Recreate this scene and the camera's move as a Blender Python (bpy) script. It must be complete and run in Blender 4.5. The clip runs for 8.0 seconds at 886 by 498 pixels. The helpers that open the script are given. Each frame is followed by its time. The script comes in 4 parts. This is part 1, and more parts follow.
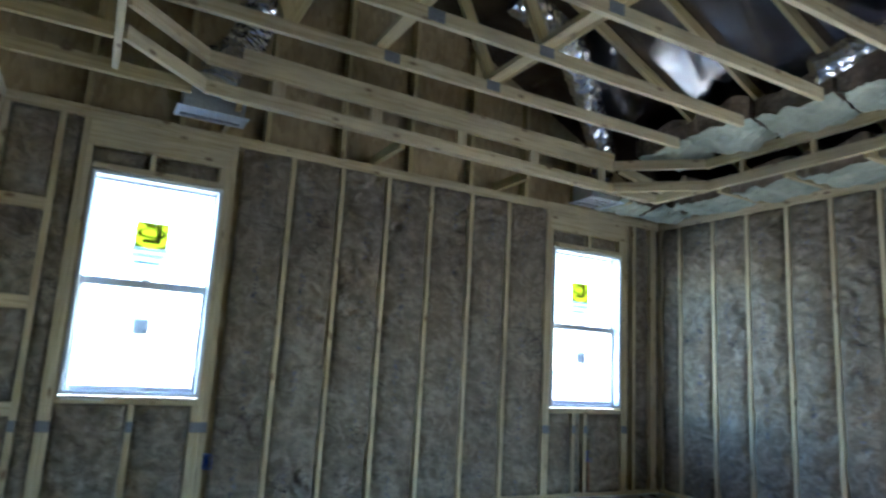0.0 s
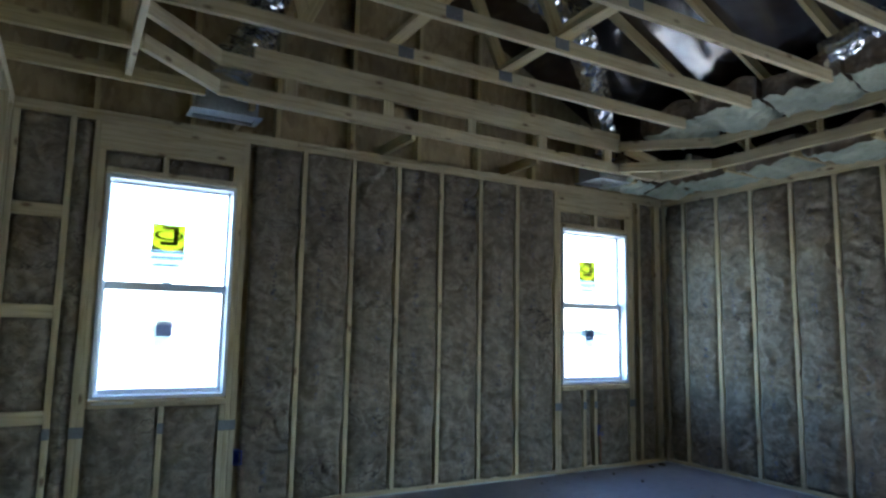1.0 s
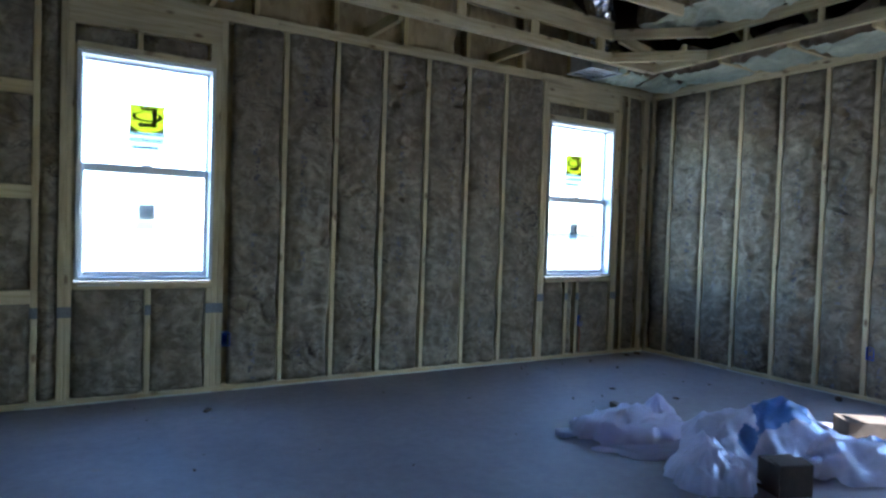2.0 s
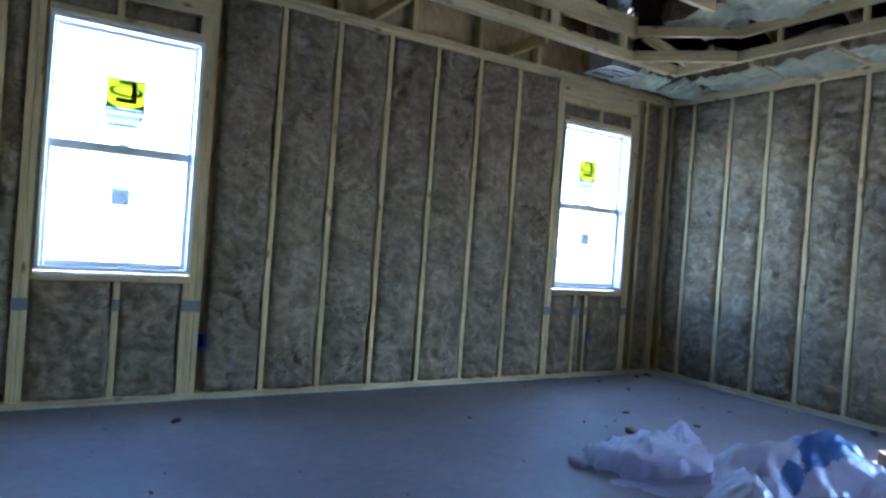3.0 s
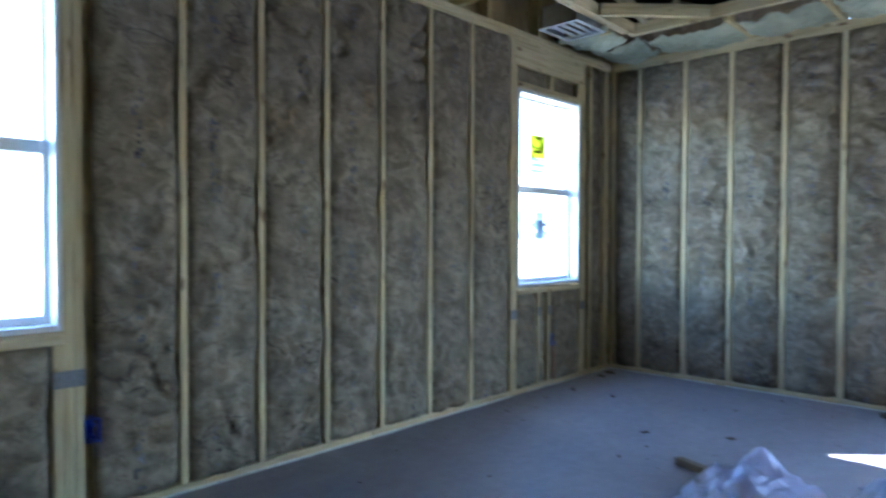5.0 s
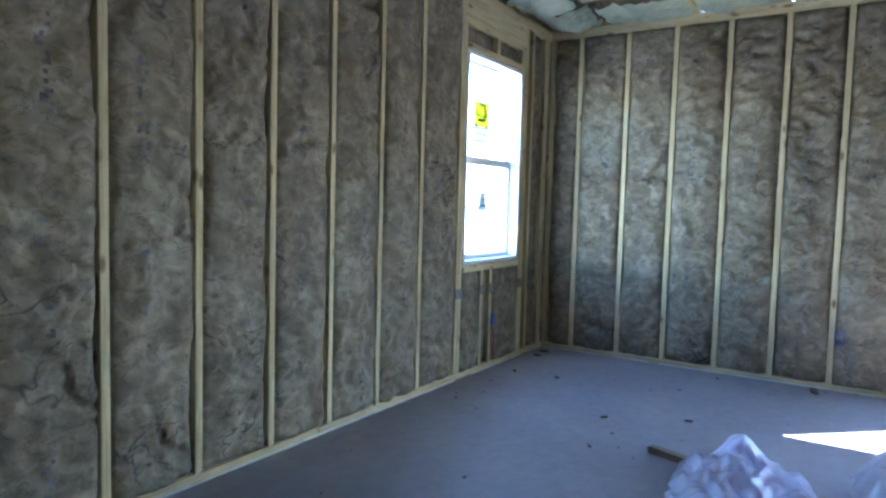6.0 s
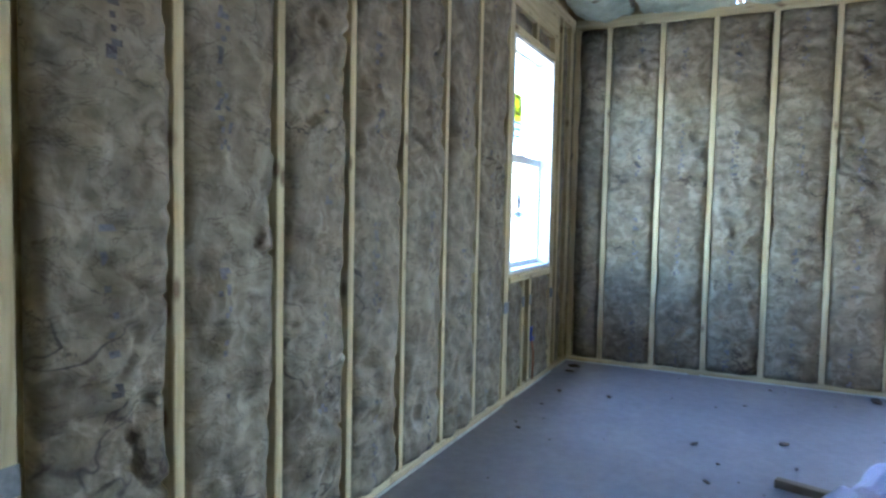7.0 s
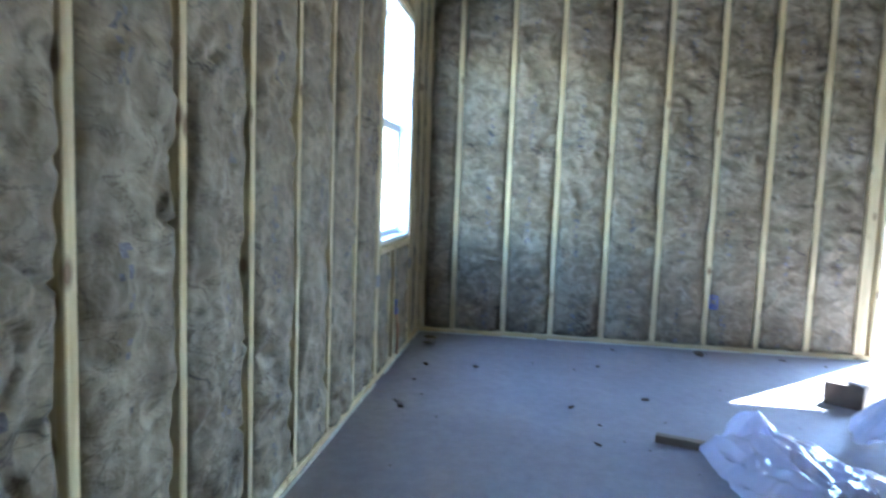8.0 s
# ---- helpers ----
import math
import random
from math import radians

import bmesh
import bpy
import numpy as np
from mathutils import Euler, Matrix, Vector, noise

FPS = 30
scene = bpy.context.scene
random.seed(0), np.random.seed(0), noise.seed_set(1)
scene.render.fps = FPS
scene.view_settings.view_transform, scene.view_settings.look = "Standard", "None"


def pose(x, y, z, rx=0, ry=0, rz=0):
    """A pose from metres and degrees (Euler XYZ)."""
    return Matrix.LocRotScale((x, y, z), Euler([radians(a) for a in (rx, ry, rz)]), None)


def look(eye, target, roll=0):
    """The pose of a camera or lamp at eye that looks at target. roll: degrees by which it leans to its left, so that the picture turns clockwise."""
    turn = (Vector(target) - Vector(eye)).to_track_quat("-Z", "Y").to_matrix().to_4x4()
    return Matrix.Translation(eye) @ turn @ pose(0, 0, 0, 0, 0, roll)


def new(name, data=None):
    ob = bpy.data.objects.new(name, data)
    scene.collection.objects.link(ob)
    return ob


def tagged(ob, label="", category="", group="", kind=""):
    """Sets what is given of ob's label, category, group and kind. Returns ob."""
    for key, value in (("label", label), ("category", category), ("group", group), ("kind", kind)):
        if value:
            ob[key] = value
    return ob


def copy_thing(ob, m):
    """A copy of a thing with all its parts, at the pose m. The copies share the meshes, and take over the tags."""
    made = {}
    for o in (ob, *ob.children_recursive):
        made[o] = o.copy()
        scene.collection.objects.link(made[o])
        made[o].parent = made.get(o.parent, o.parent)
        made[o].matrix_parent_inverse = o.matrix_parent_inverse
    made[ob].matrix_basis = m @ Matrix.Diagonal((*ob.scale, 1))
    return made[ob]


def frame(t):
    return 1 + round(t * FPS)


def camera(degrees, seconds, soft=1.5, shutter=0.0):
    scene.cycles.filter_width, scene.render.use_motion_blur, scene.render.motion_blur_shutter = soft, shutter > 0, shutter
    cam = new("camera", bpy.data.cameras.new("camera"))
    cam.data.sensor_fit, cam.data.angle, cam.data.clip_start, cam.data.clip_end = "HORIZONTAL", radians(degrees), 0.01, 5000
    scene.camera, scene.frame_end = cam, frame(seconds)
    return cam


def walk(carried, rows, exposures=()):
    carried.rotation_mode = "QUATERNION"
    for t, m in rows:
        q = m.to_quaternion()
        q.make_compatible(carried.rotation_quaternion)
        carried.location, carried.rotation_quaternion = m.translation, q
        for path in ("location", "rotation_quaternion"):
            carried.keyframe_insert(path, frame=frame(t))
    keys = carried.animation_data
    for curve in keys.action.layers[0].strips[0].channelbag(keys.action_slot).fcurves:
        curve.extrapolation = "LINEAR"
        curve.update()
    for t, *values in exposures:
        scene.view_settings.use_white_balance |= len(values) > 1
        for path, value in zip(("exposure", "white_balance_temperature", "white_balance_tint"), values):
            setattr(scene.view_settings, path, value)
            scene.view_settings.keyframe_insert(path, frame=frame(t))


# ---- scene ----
cam = camera(68.7, 8.0, soft=2.5, shutter=0.35)
PATH = [
    (0, (-3.277, -4.852, 1.124), (-2.348, -3.116, 1.476), 3.3),
    (0.5, (-3.5, -4.709, 1.264), (-2.665, -2.926, 1.617), 1.4),
    (1, (-3.524, -4.807, 1.303), (-2.543, -3.081, 1.548), 1.1),
    (1.5, (-3.549, -4.807, 1.276), (-2.541, -3.085, 1.407), 1.3),
    (1.7, (-3.543, -4.82, 1.261), (-2.525, -3.098, 1.236), 1.3),
    (2.8, (-3.354, -4.486, 1.101), (-2.273, -2.804, 1.036), 3.7),
    (3, (-3.334, -4.384, 1.118), (-2.289, -2.678, 1.105), 4.2),
    (3.5, (-3.363, -4.053, 1.158), (-2.17, -2.448, 1.184), 1.6),
    (4, (-3.338, -3.67, 1.14), (-2.063, -2.128, 1.127), 0.3),
    (4.5, (-3.391, -3.215, 1.126), (-2.238, -1.581, 1.134), 1.3),
    (5, (-3.381, -2.927, 1.204), (-1.93, -1.552, 1.158), 0.2),
    (5.2, (-3.319, -2.935, 1.246), (-1.779, -1.666, 1.116), 1.8),
    (6.3, (-3.361, -1.995, 1.176), (-1.61, -1.036, 1.043), 2.2),
    (6.5, (-3.322, -1.789, 1.137), (-1.522, -0.929, 0.997), 3.0),
    (7, (-3.273, -1.387, 1.19), (-1.479, -0.512, 1.075), 1.2),
    (7.5, (-3.329, -1.201, 1.19), (-1.456, -0.508, 1.087), 2.7),
    (8, (-3.161, -0.88, 1.16), (-1.189, -0.606, 0.97), 2.1),
]
walk(cam, [(t, look(e, g, r)) for t, e, g, r in PATH], [
    (0.0, 4.36, 5030, 7), (1.0, 3.8, 5030, 7), (1.5, 3.7, 5000, 8), (3.0, 4.33, 4900, 9), (3.5, 4.27, 4970, 8), (4.0, 4.41, 4970, 9), (5.0, 4.54, 4950, 8), (6.5, 4.99, 5100, 8), (7.5, 5.17, 5170, 9), (8.0, 5.21, 5050, 7)])

# ---- world, sun, exposure ----
SUN_EL = radians(45.5)
SUN_TO = Vector((-0.68, 0.73, 0)).normalized()          # way in which the sunlight travels over the floor
world = bpy.data.worlds.new("sky")
scene.world = world
world.use_nodes = True
wn = world.node_tree.nodes
sky = wn.new("ShaderNodeTexSky")
sky.sky_type = "NISHITA"
sky.sun_disc = False
sky.ozone_density = 0.0
sky.dust_density = 0.2
sky.sun_elevation = SUN_EL
sky.sun_rotation = math.atan2(-SUN_TO.x, -SUN_TO.y)
world.node_tree.links.new(sky.outputs[0], wn["Background"].inputs[0])
wn["Background"].inputs[1].default_value = 0.165
sun = new("sun", bpy.data.lights.new("sun", "SUN"))
sun.data.energy, sun.data.angle, sun.data.color = 3.2, radians(0.5), (1.0, 0.95, 0.87)
sun_way = Vector((SUN_TO.x * math.cos(SUN_EL), SUN_TO.y * math.cos(SUN_EL), -math.sin(SUN_EL)))
sun.matrix_basis = look((6, -8, 9), Vector((6, -8, 9)) + sun_way)

# ---- plan (metres) ----
XB = 1.90            # stud faces of the far wall
XC = -3.94           # face of the inner partition
YBACK, XLEFT = -7.2, -5.6
PL = 0.038           # thickness of a framing board
ZP = 2.648           # underside of the double top plate
ZT = ZP + 2 * PL     # top of the walls
D = 0.089            # depth of a stud
PITCH = 0.5
RIDGE_X = -3.2


def roof_z(x):
    """Underside of the trusses' top chords."""
    return 2.85 + PITCH * (XB - x if x > RIDGE_X else XB - 2 * RIDGE_X + x)


# ---- materials ----
def nodes_of(name, rough=0.8, metal=0.0):
    m = bpy.data.materials.new(name)
    m.use_nodes = True
    nt = m.node_tree
    b = nt.nodes["Principled BSDF"]
    b.inputs["Roughness"].default_value = rough
    b.inputs["Metallic"].default_value = metal
    return m, nt, b


def add(nt, kind, **values):
    n = nt.nodes.new("ShaderNode" + kind)
    for key, v in values.items():
        n.inputs[key.replace("_", " ")].default_value = v
    return n


def ramp(nt, fac, *stops):
    r = nt.nodes.new("ShaderNodeValToRGB")
    e = r.color_ramp.elements
    while len(e) < len(stops):
        e.new(0.5)
    for el, (p, c) in zip(e, stops):
        el.position, el.color = p, (*c, 1)
    nt.links.new(fac, r.inputs[0])
    return r.outputs[0]


def mixed(nt, fac, a, b, blend="MIX"):
    m = nt.nodes.new("ShaderNodeMix")
    m.data_type, m.blend_type = "RGBA", blend
    for sock, v in ((m.inputs[0], fac), (m.inputs[6], a), (m.inputs[7], b)):
        if isinstance(v, bpy.types.NodeSocket):
            nt.links.new(v, sock)
        else:
            sock.default_value = v if isinstance(v, float) else (*v, 1)
    return m.outputs[2]


def coords(nt, scale=(1, 1, 1), shift_by_object=False):
    tc = nt.nodes.new("ShaderNodeTexCoord")
    mp = nt.nodes.new("ShaderNodeMapping")
    mp.inputs["Scale"].default_value = scale
    nt.links.new(tc.outputs["Object"], mp.inputs[0])
    if shift_by_object:
        oi = nt.nodes.new("ShaderNodeObjectInfo")
        mul = nt.nodes.new("ShaderNodeMath")
        mul.operation = "MULTIPLY"
        mul.inputs[1].default_value = 37.0
        nt.links.new(oi.outputs["Random"], mul.inputs[0])
        nt.links.new(mul.outputs[0], mp.inputs["Location"])
    return mp.outputs[0]


def noise_of(nt, vec, scale, detail=4.0, rough=0.55, distort=0.0):
    n = add(nt, "TexNoise", Scale=scale, Detail=detail, Roughness=rough, Distortion=distort)
    nt.links.new(vec, n.inputs["Vector"])
    return n.outputs["Fac"]


def bump(nt, b, height, strength, distance):
    n = add(nt, "Bump", Strength=strength, Distance=distance)
    nt.links.new(height, n.inputs["Height"])
    nt.links.new(n.outputs[0], b.inputs["Normal"])


def wood(name, axis, light=(0.68, 0.58, 0.34), dark=(0.49, 0.38, 0.185), rough=0.7):
    """Sawn pine whose grain runs along axis (0, 1, 2)."""
    m, nt, b = nodes_of(name, rough)
    sc = [1.0, 1.0, 1.0]
    sc[axis] = 0.05
    v = coords(nt, tuple(sc), True)
    grain = noise_of(nt, v, 40.0, 5.0, 0.6, 0.9)
    col = ramp(nt, grain, (0.32, dark), (0.55, light), (0.8, tuple(min(1, c * 1.12) for c in light)))
    sk = [1.0, 1.0, 1.0]
    sk[axis] = 0.45
    vor = add(nt, "TexVoronoi", Scale=10.0)
    nt.links.new(coords(nt, tuple(sk), True), vor.inputs["Vector"])
    knot = ramp(nt, vor.outputs["Distance"], (0.08, (0.9, 0.9, 0.9)), (0.19, (0, 0, 0)))
    col = mixed(nt, knot, col, (0.16, 0.08, 0.035))
    wide = noise_of(nt, coords(nt, (1, 1, 1), True), 2.3, 3.0)
    col = mixed(nt, ramp(nt, wide, (0.4, (0, 0, 0)), (0.75, (0.55, 0.55, 0.55))), col, (0.40, 0.31, 0.20))
    nt.links.new(col, b.inputs["Base Color"])
    bump(nt, b, grain, 0.25, 0.002)
    return m


WOOD = [wood(f"pine_{'xyz'[i]}", i) for i in range(3)]
# the same pine, darkened: the dimness under the roof is put into its colour
SHADEWOOD = [wood(f"shaded_pine_{'xyz'[i]}", i, (0.62, 0.51, 0.245), (0.43, 0.32, 0.13)) for i in range(3)]


def batt_material(name, tint=(1.0, 1.0, 1.0)):
    m, nt, b = nodes_of(name, 0.72)
    v = coords(nt, (1, 1, 1), True)
    big = noise_of(nt, v, 3.4, 3.0, 0.55, 0.2)
    col = ramp(nt, big, (0.3, (0.172, 0.144, 0.100)), (0.5, (0.222, 0.196, 0.144)), (0.7, (0.282, 0.260, 0.203)))
    mid = noise_of(nt, coords(nt, (1.0, 1.0, 1.3), True), 10.5, 3.0, 0.5, 0.55)
    col = mixed(nt, 0.6, col, ramp(nt, mid, (0.30, (0.55, 0.50, 0.45)), (0.5, (0.92, 0.91, 0.90)), (0.70, (1.5, 1.52, 1.55))), "MULTIPLY")
    pale = noise_of(nt, coords(nt, (1.2, 1.2, 0.8), True), 7.5, 3.0, 0.5, 1.1)
    col = mixed(nt, ramp(nt, pale, (0.57, (0, 0, 0)), (0.72, (0.34, 0.34, 0.34))), col, (0.48, 0.45, 0.39))
    crease = noise_of(nt, coords(nt, (1.0, 1.0, 1.7), True), 6.0, 6.0, 0.62, 0.6)
    col = mixed(nt, ramp(nt, crease, (0.484, (0, 0, 0)), (0.5, (0.8, 0.8, 0.8)), (0.516, (0, 0, 0))), col, (0.085, 0.062, 0.045))
    fleck = noise_of(nt, coords(nt, (1.0, 1.0, 1.1), True), 10.0, 1.5, 0.4, 1.3)
    col = mixed(nt, ramp(nt, fleck, (0.54, (0, 0, 0)), (0.68, (0.42, 0.42, 0.42))), col, (0.40, 0.365, 0.295))
    col = mixed(nt, ramp(nt, fleck, (0.28, (0.32, 0.32, 0.32)), (0.42, (0, 0, 0))), col, (0.13, 0.096, 0.062))
    # ragged crack where two pieces of a batt meet, about 1.45 m up
    tc, sep = nt.nodes.new("ShaderNodeTexCoord"), nt.nodes.new("ShaderNodeSeparateXYZ")
    nt.links.new(tc.outputs["Object"], sep.inputs[0])
    wander = noise_of(nt, v, 5.0, 5.0, 0.6)
    lift, gap = nt.nodes.new("ShaderNodeMath"), nt.nodes.new("ShaderNodeMath")
    lift.operation, lift.inputs[1].default_value = "MULTIPLY_ADD", -0.42
    nt.links.new(wander, lift.inputs[0])
    nt.links.new(sep.outputs["Z"], lift.inputs[2])
    gap.operation, gap.inputs[1].default_value = "SUBTRACT", 1.225
    nt.links.new(lift.outputs[0], gap.inputs[0])
    size = nt.nodes.new("ShaderNodeMath")
    size.operation = "ABSOLUTE"
    nt.links.new(gap.outputs[0], size.inputs[0])
    seam = mixed(nt, 1.0, ramp(nt, size.outputs[0], (0.002, (1, 1, 1)), (0.008, (0, 0, 0))), ramp(nt, noise_of(nt, v, 3.7, 2.0), (0.46, (0, 0, 0)), (0.54, (0.9, 0.9, 0.9))), "MULTIPLY")
    col = mixed(nt, seam, col, (0.04, 0.03, 0.022))
    crack = noise_of(nt, coords(nt, (1.0, 1.0, 1.5), True), 3.2, 3.0, 0.55, 0.5)
    patch = noise_of(nt, coords(nt, (1, 1, 1), True), 2.1, 2.0)
    line = mixed(nt, 1.0, ramp(nt, crack, (0.485, (0, 0, 0)), (0.5, (1, 1, 1)), (0.515, (0, 0, 0))), ramp(nt, patch, (0.54, (0, 0, 0)), (0.64, (0.9, 0.9, 0.9))), "MULTIPLY")
    col = mixed(nt, line, col, (0.04, 0.03, 0.022))
    fibre = noise_of(nt, coords(nt, (1.0, 1.0, 0.7), True), 75.0, 4.0, 0.7, 0.8)
    col = mixed(nt, 0.12, col, ramp(nt, fibre, (0.3, (0.55, 0.53, 0.5)), (0.7, (1.4, 1.4, 1.4))), "MULTIPLY")
    col = mixed(nt, 1.0, col, tint, "MULTIPLY")
    nt.links.new(col, b.inputs["Base Color"])
    h1 = nt.nodes.new("ShaderNodeMath")
    h1.operation, h1.inputs[1].default_value = "MULTIPLY_ADD", 0.12
    nt.links.new(fibre, h1.inputs[0])
    nt.links.new(mid, h1.inputs[2])
    bump(nt, b, h1.outputs[0], 0.55, 0.025)
    b.inputs["Specular IOR Level"].default_value = 0.55
    return m


BATT = batt_material("brown_glass_wool", (0.99, 0.93, 0.825))
TORNWOOL = batt_material("dark_torn_wool", (1.0, 0.86, 0.72))
BATTINK = batt_material("inked_glass_wool", (0.64, 0.67, 0.94))


def facing_material():
    m, nt, b = nodes_of("pale_paper_facing", 0.5)
    v = coords(nt, (1, 1, 1), True)
    n = noise_of(nt, v, 3.5, 5.0, 0.6, 0.6)
    col = ramp(nt, n, (0.3, (0.25, 0.265, 0.19)), (0.6, (0.46, 0.48, 0.34)), (0.8, (0.60, 0.61, 0.44)))
    nt.links.new(col, b.inputs["Base Color"])
    bump(nt, b, noise_of(nt, v, 12.0, 5.0, 0.6, 0.8), 0.8, 0.03)
    return m


FACING = facing_material()


def osb_material(name, a, c):
    m, nt, b = nodes_of(name, 0.75)
    v = coords(nt)
    vor = add(nt, "TexVoronoi", Scale=28.0)
    nt.links.new(coords(nt, (1.0, 1.0, 0.4)), vor.inputs["Vector"])
    col = mixed(nt, vor.outputs["Color"], a, c)
    big = noise_of(nt, v, 1.6, 5.0, 0.6)
    col = mixed(nt, 0.8, col, ramp(nt, big, (0.3, (0.45, 0.42, 0.4)), (0.7, (1.1, 1.1, 1.1))), "MULTIPLY")
    nt.links.new(col, b.inputs["Base Color"])
    bump(nt, b, vor.outputs["Distance"], 0.3, 0.003)
    return m


OSB = osb_material("strand_board", (0.40, 0.30, 0.145), (0.60, 0.47, 0.25))


def foil_deck_material():
    """Roof board faced with thin foil: a dull, wavy mirror with smudges."""
    m, nt, b = nodes_of("foil_faced_board", 0.2, 0.9)
    v = coords(nt)
    n = noise_of(nt, v, 2.2, 5.0, 0.6)
    nt.links.new(ramp(nt, n, (0.35, (0.10, 0.082, 0.066)), (0.65, (0.22, 0.21, 0.205))), b.inputs["Base Color"])
    nt.links.new(ramp(nt, noise_of(nt, v, 7.0, 4.0), (0.3, (0.10, 0.10, 0.10)), (0.7, (0.22, 0.22, 0.22))), b.inputs["Roughness"])
    bump(nt, b, noise_of(nt, v, 5.0, 3.0), 0.12, 0.01)
    return m


ROOFBOARD = foil_deck_material()


def concrete_material():
    m, nt, b = nodes_of("concrete_slab", 0.62)
    v = coords(nt)
    n1 = noise_of(nt, v, 0.9, 6.0, 0.6, 0.3)
    col = ramp(nt, n1, (0.3, (0.245, 0.230, 0.248)), (0.55, (0.325, 0.306, 0.326)), (0.75, (0.405, 0.386, 0.396)))
    n2 = noise_of(nt, v, 14.0, 6.0, 0.7)
    col = mixed(nt, 0.5, col, ramp(nt, n2, (0.3, (0.7, 0.7, 0.7)), (0.7, (1.15, 1.15, 1.15))), "MULTIPLY")
    rust = noise_of(nt, v, 4.3, 3.0, 0.5)
    col = mixed(nt, ramp(nt, rust, (0.70, (0, 0, 0)), (0.78, (0.6, 0.6, 0.6))), col, (0.36, 0.27, 0.20))
    nt.links.new(col, b.inputs["Base Color"])
    r = ramp(nt, n1, (0.3, (0.52, 0.52, 0.52)), (0.7, (0.68, 0.68, 0.68)))
    nt.links.new(r, b.inputs["Roughness"])
    bump(nt, b, n2, 0.15, 0.004)
    return m


CONCRETE = concrete_material()


def plain(name, col, rough=0.6, metal=0.0, grain=30.0, amount=0.2):
    m, nt, b = nodes_of(name, rough, metal)
    n = noise_of(nt, coords(nt), grain, 4.0)
    lo, hi = tuple(c * (1 - amount) for c in col), tuple(min(1, c * (1 + amount)) for c in col)
    nt.links.new(ramp(nt, n, (0.3, lo), (0.7, hi)), b.inputs["Base Color"])
    bump(nt, b, n, 0.1, 0.002)
    return m


VINYL = plain("white_vinyl", (0.80, 0.81, 0.82), 0.35, 0, 8.0, 0.03)
STEEL = plain("galvanised_steel", (0.55, 0.58, 0.62), 0.38, 0.9, 40.0, 0.15)
STRAP = plain("nail_plate_steel", (0.22, 0.225, 0.23), 0.6, 0.35, 60.0, 0.2)
FOIL = plain("crinkled_foil", (0.80, 0.81, 0.83), 0.16, 0.95, 30.0, 0.1)
BLUEBOX = plain("blue_plastic", (0.02, 0.07, 0.42), 0.4, 0, 20.0, 0.1)


def film(name, col, clear):
    """Thin printed film on a pane: clear is the tint of the daylight that it lets through."""
    m, nt, b = nodes_of(name, 0.5)
    n = noise_of(nt, coords(nt), 45.0, 3.0)
    nt.links.new(ramp(nt, n, (0.3, tuple(c * 0.85 for c in col)), (0.7, col)), b.inputs["Base Color"])
    tr = nt.nodes.new("ShaderNodeBsdfTransparent")
    nt.links.new(ramp(nt, n, (0.3, tuple(c * 0.88 for c in clear)), (0.7, clear)), tr.inputs[0])
    mx = add(nt, "MixShader", Fac=0.8)
    nt.links.new(b.outputs[0], mx.inputs[1])
    nt.links.new(tr.outputs[0], mx.inputs[2])
    nt.links.new(mx.outputs[0], nt.nodes["Material Output"].inputs[0])
    return m


YELLOW = film("yellow_print", (0.80, 0.74, 0.16), (0.46, 0.45, 0.035))
INK = film("dark_print", (0.05, 0.05, 0.07), (0.035, 0.037, 0.055))
LABELINK = film("label_print", (0.2, 0.2, 0.25), (0.34, 0.36, 0.46))
PRINT = film("slate_print", (0.03, 0.035, 0.05), (0.16, 0.17, 0.22))
PAPER = film("white_label", (0.6, 0.65, 0.66), (0.55, 0.62, 0.63))
GREYINK = film("grey_print", (0.37, 0.36, 0.41), (0.40, 0.41, 0.52))
DEBRIS = plain("dark_scrap", (0.13, 0.10, 0.075), 0.9, 0, 60.0, 0.4)
EARTH = plain("pale_sandy_ground", (0.47, 0.42, 0.35), 0.95, 0, 0.4, 0.15)
SIDING = plain("pale_blue_siding", (0.72, 0.75, 0.78), 0.8, 0, 3.0, 0.1)
ROOFING = plain("grey_roofing", (0.25, 0.25, 0.27), 0.9, 0, 5.0, 0.2)


def glass_material():
    m, nt, b = nodes_of("window_glass", 0.02)
    out = nt.nodes["Material Output"]
    tr = nt.nodes.new("ShaderNodeBsdfTransparent")
    gl = nt.nodes.new("ShaderNodeBsdfGlossy")
    gl.inputs["Roughness"].default_value = 0.02
    lw = add(nt, "LayerWeight", Blend=0.5)
    pw = nt.nodes.new("ShaderNodeMath")
    pw.operation, pw.inputs[1].default_value = "POWER", 5.0
    nt.links.new(lw.outputs["Facing"], pw.inputs[0])
    fr = nt.nodes.new("ShaderNodeMath")
    fr.operation, fr.inputs[1].default_value, fr.inputs[2].default_value = "MULTIPLY_ADD", 0.9, 0.03
    nt.links.new(pw.outputs[0], fr.inputs[0])
    mx = nt.nodes.new("ShaderNodeMixShader")
    for a, c in ((fr.outputs[0], mx.inputs[0]), (tr.outputs[0], mx.inputs[1]), (gl.outputs[0], mx.inputs[2]), (mx.outputs[0], out.inputs[0])):
        nt.links.new(a, c)
    return m


GLASS = glass_material()


# ---- building helpers ----
def empty(name, label="", category="", group="", kind="", at=(0, 0, 0)):
    ob = new(name)
    ob.matrix_basis = Matrix.Translation(at)
    ob.empty_display_size = 0.1
    return tagged(ob, label, category, group, kind)


def mesh_of(bm, name, mat, smooth=False):
    me = bpy.data.meshes.new(name)
    bm.normal_update()
    bm.to_mesh(me)
    bm.free()
    for mm in (mat if isinstance(mat, (list, tuple)) else [mat]):
        me.materials.append(mm)
    if smooth:
        me.shade_smooth()
    return me


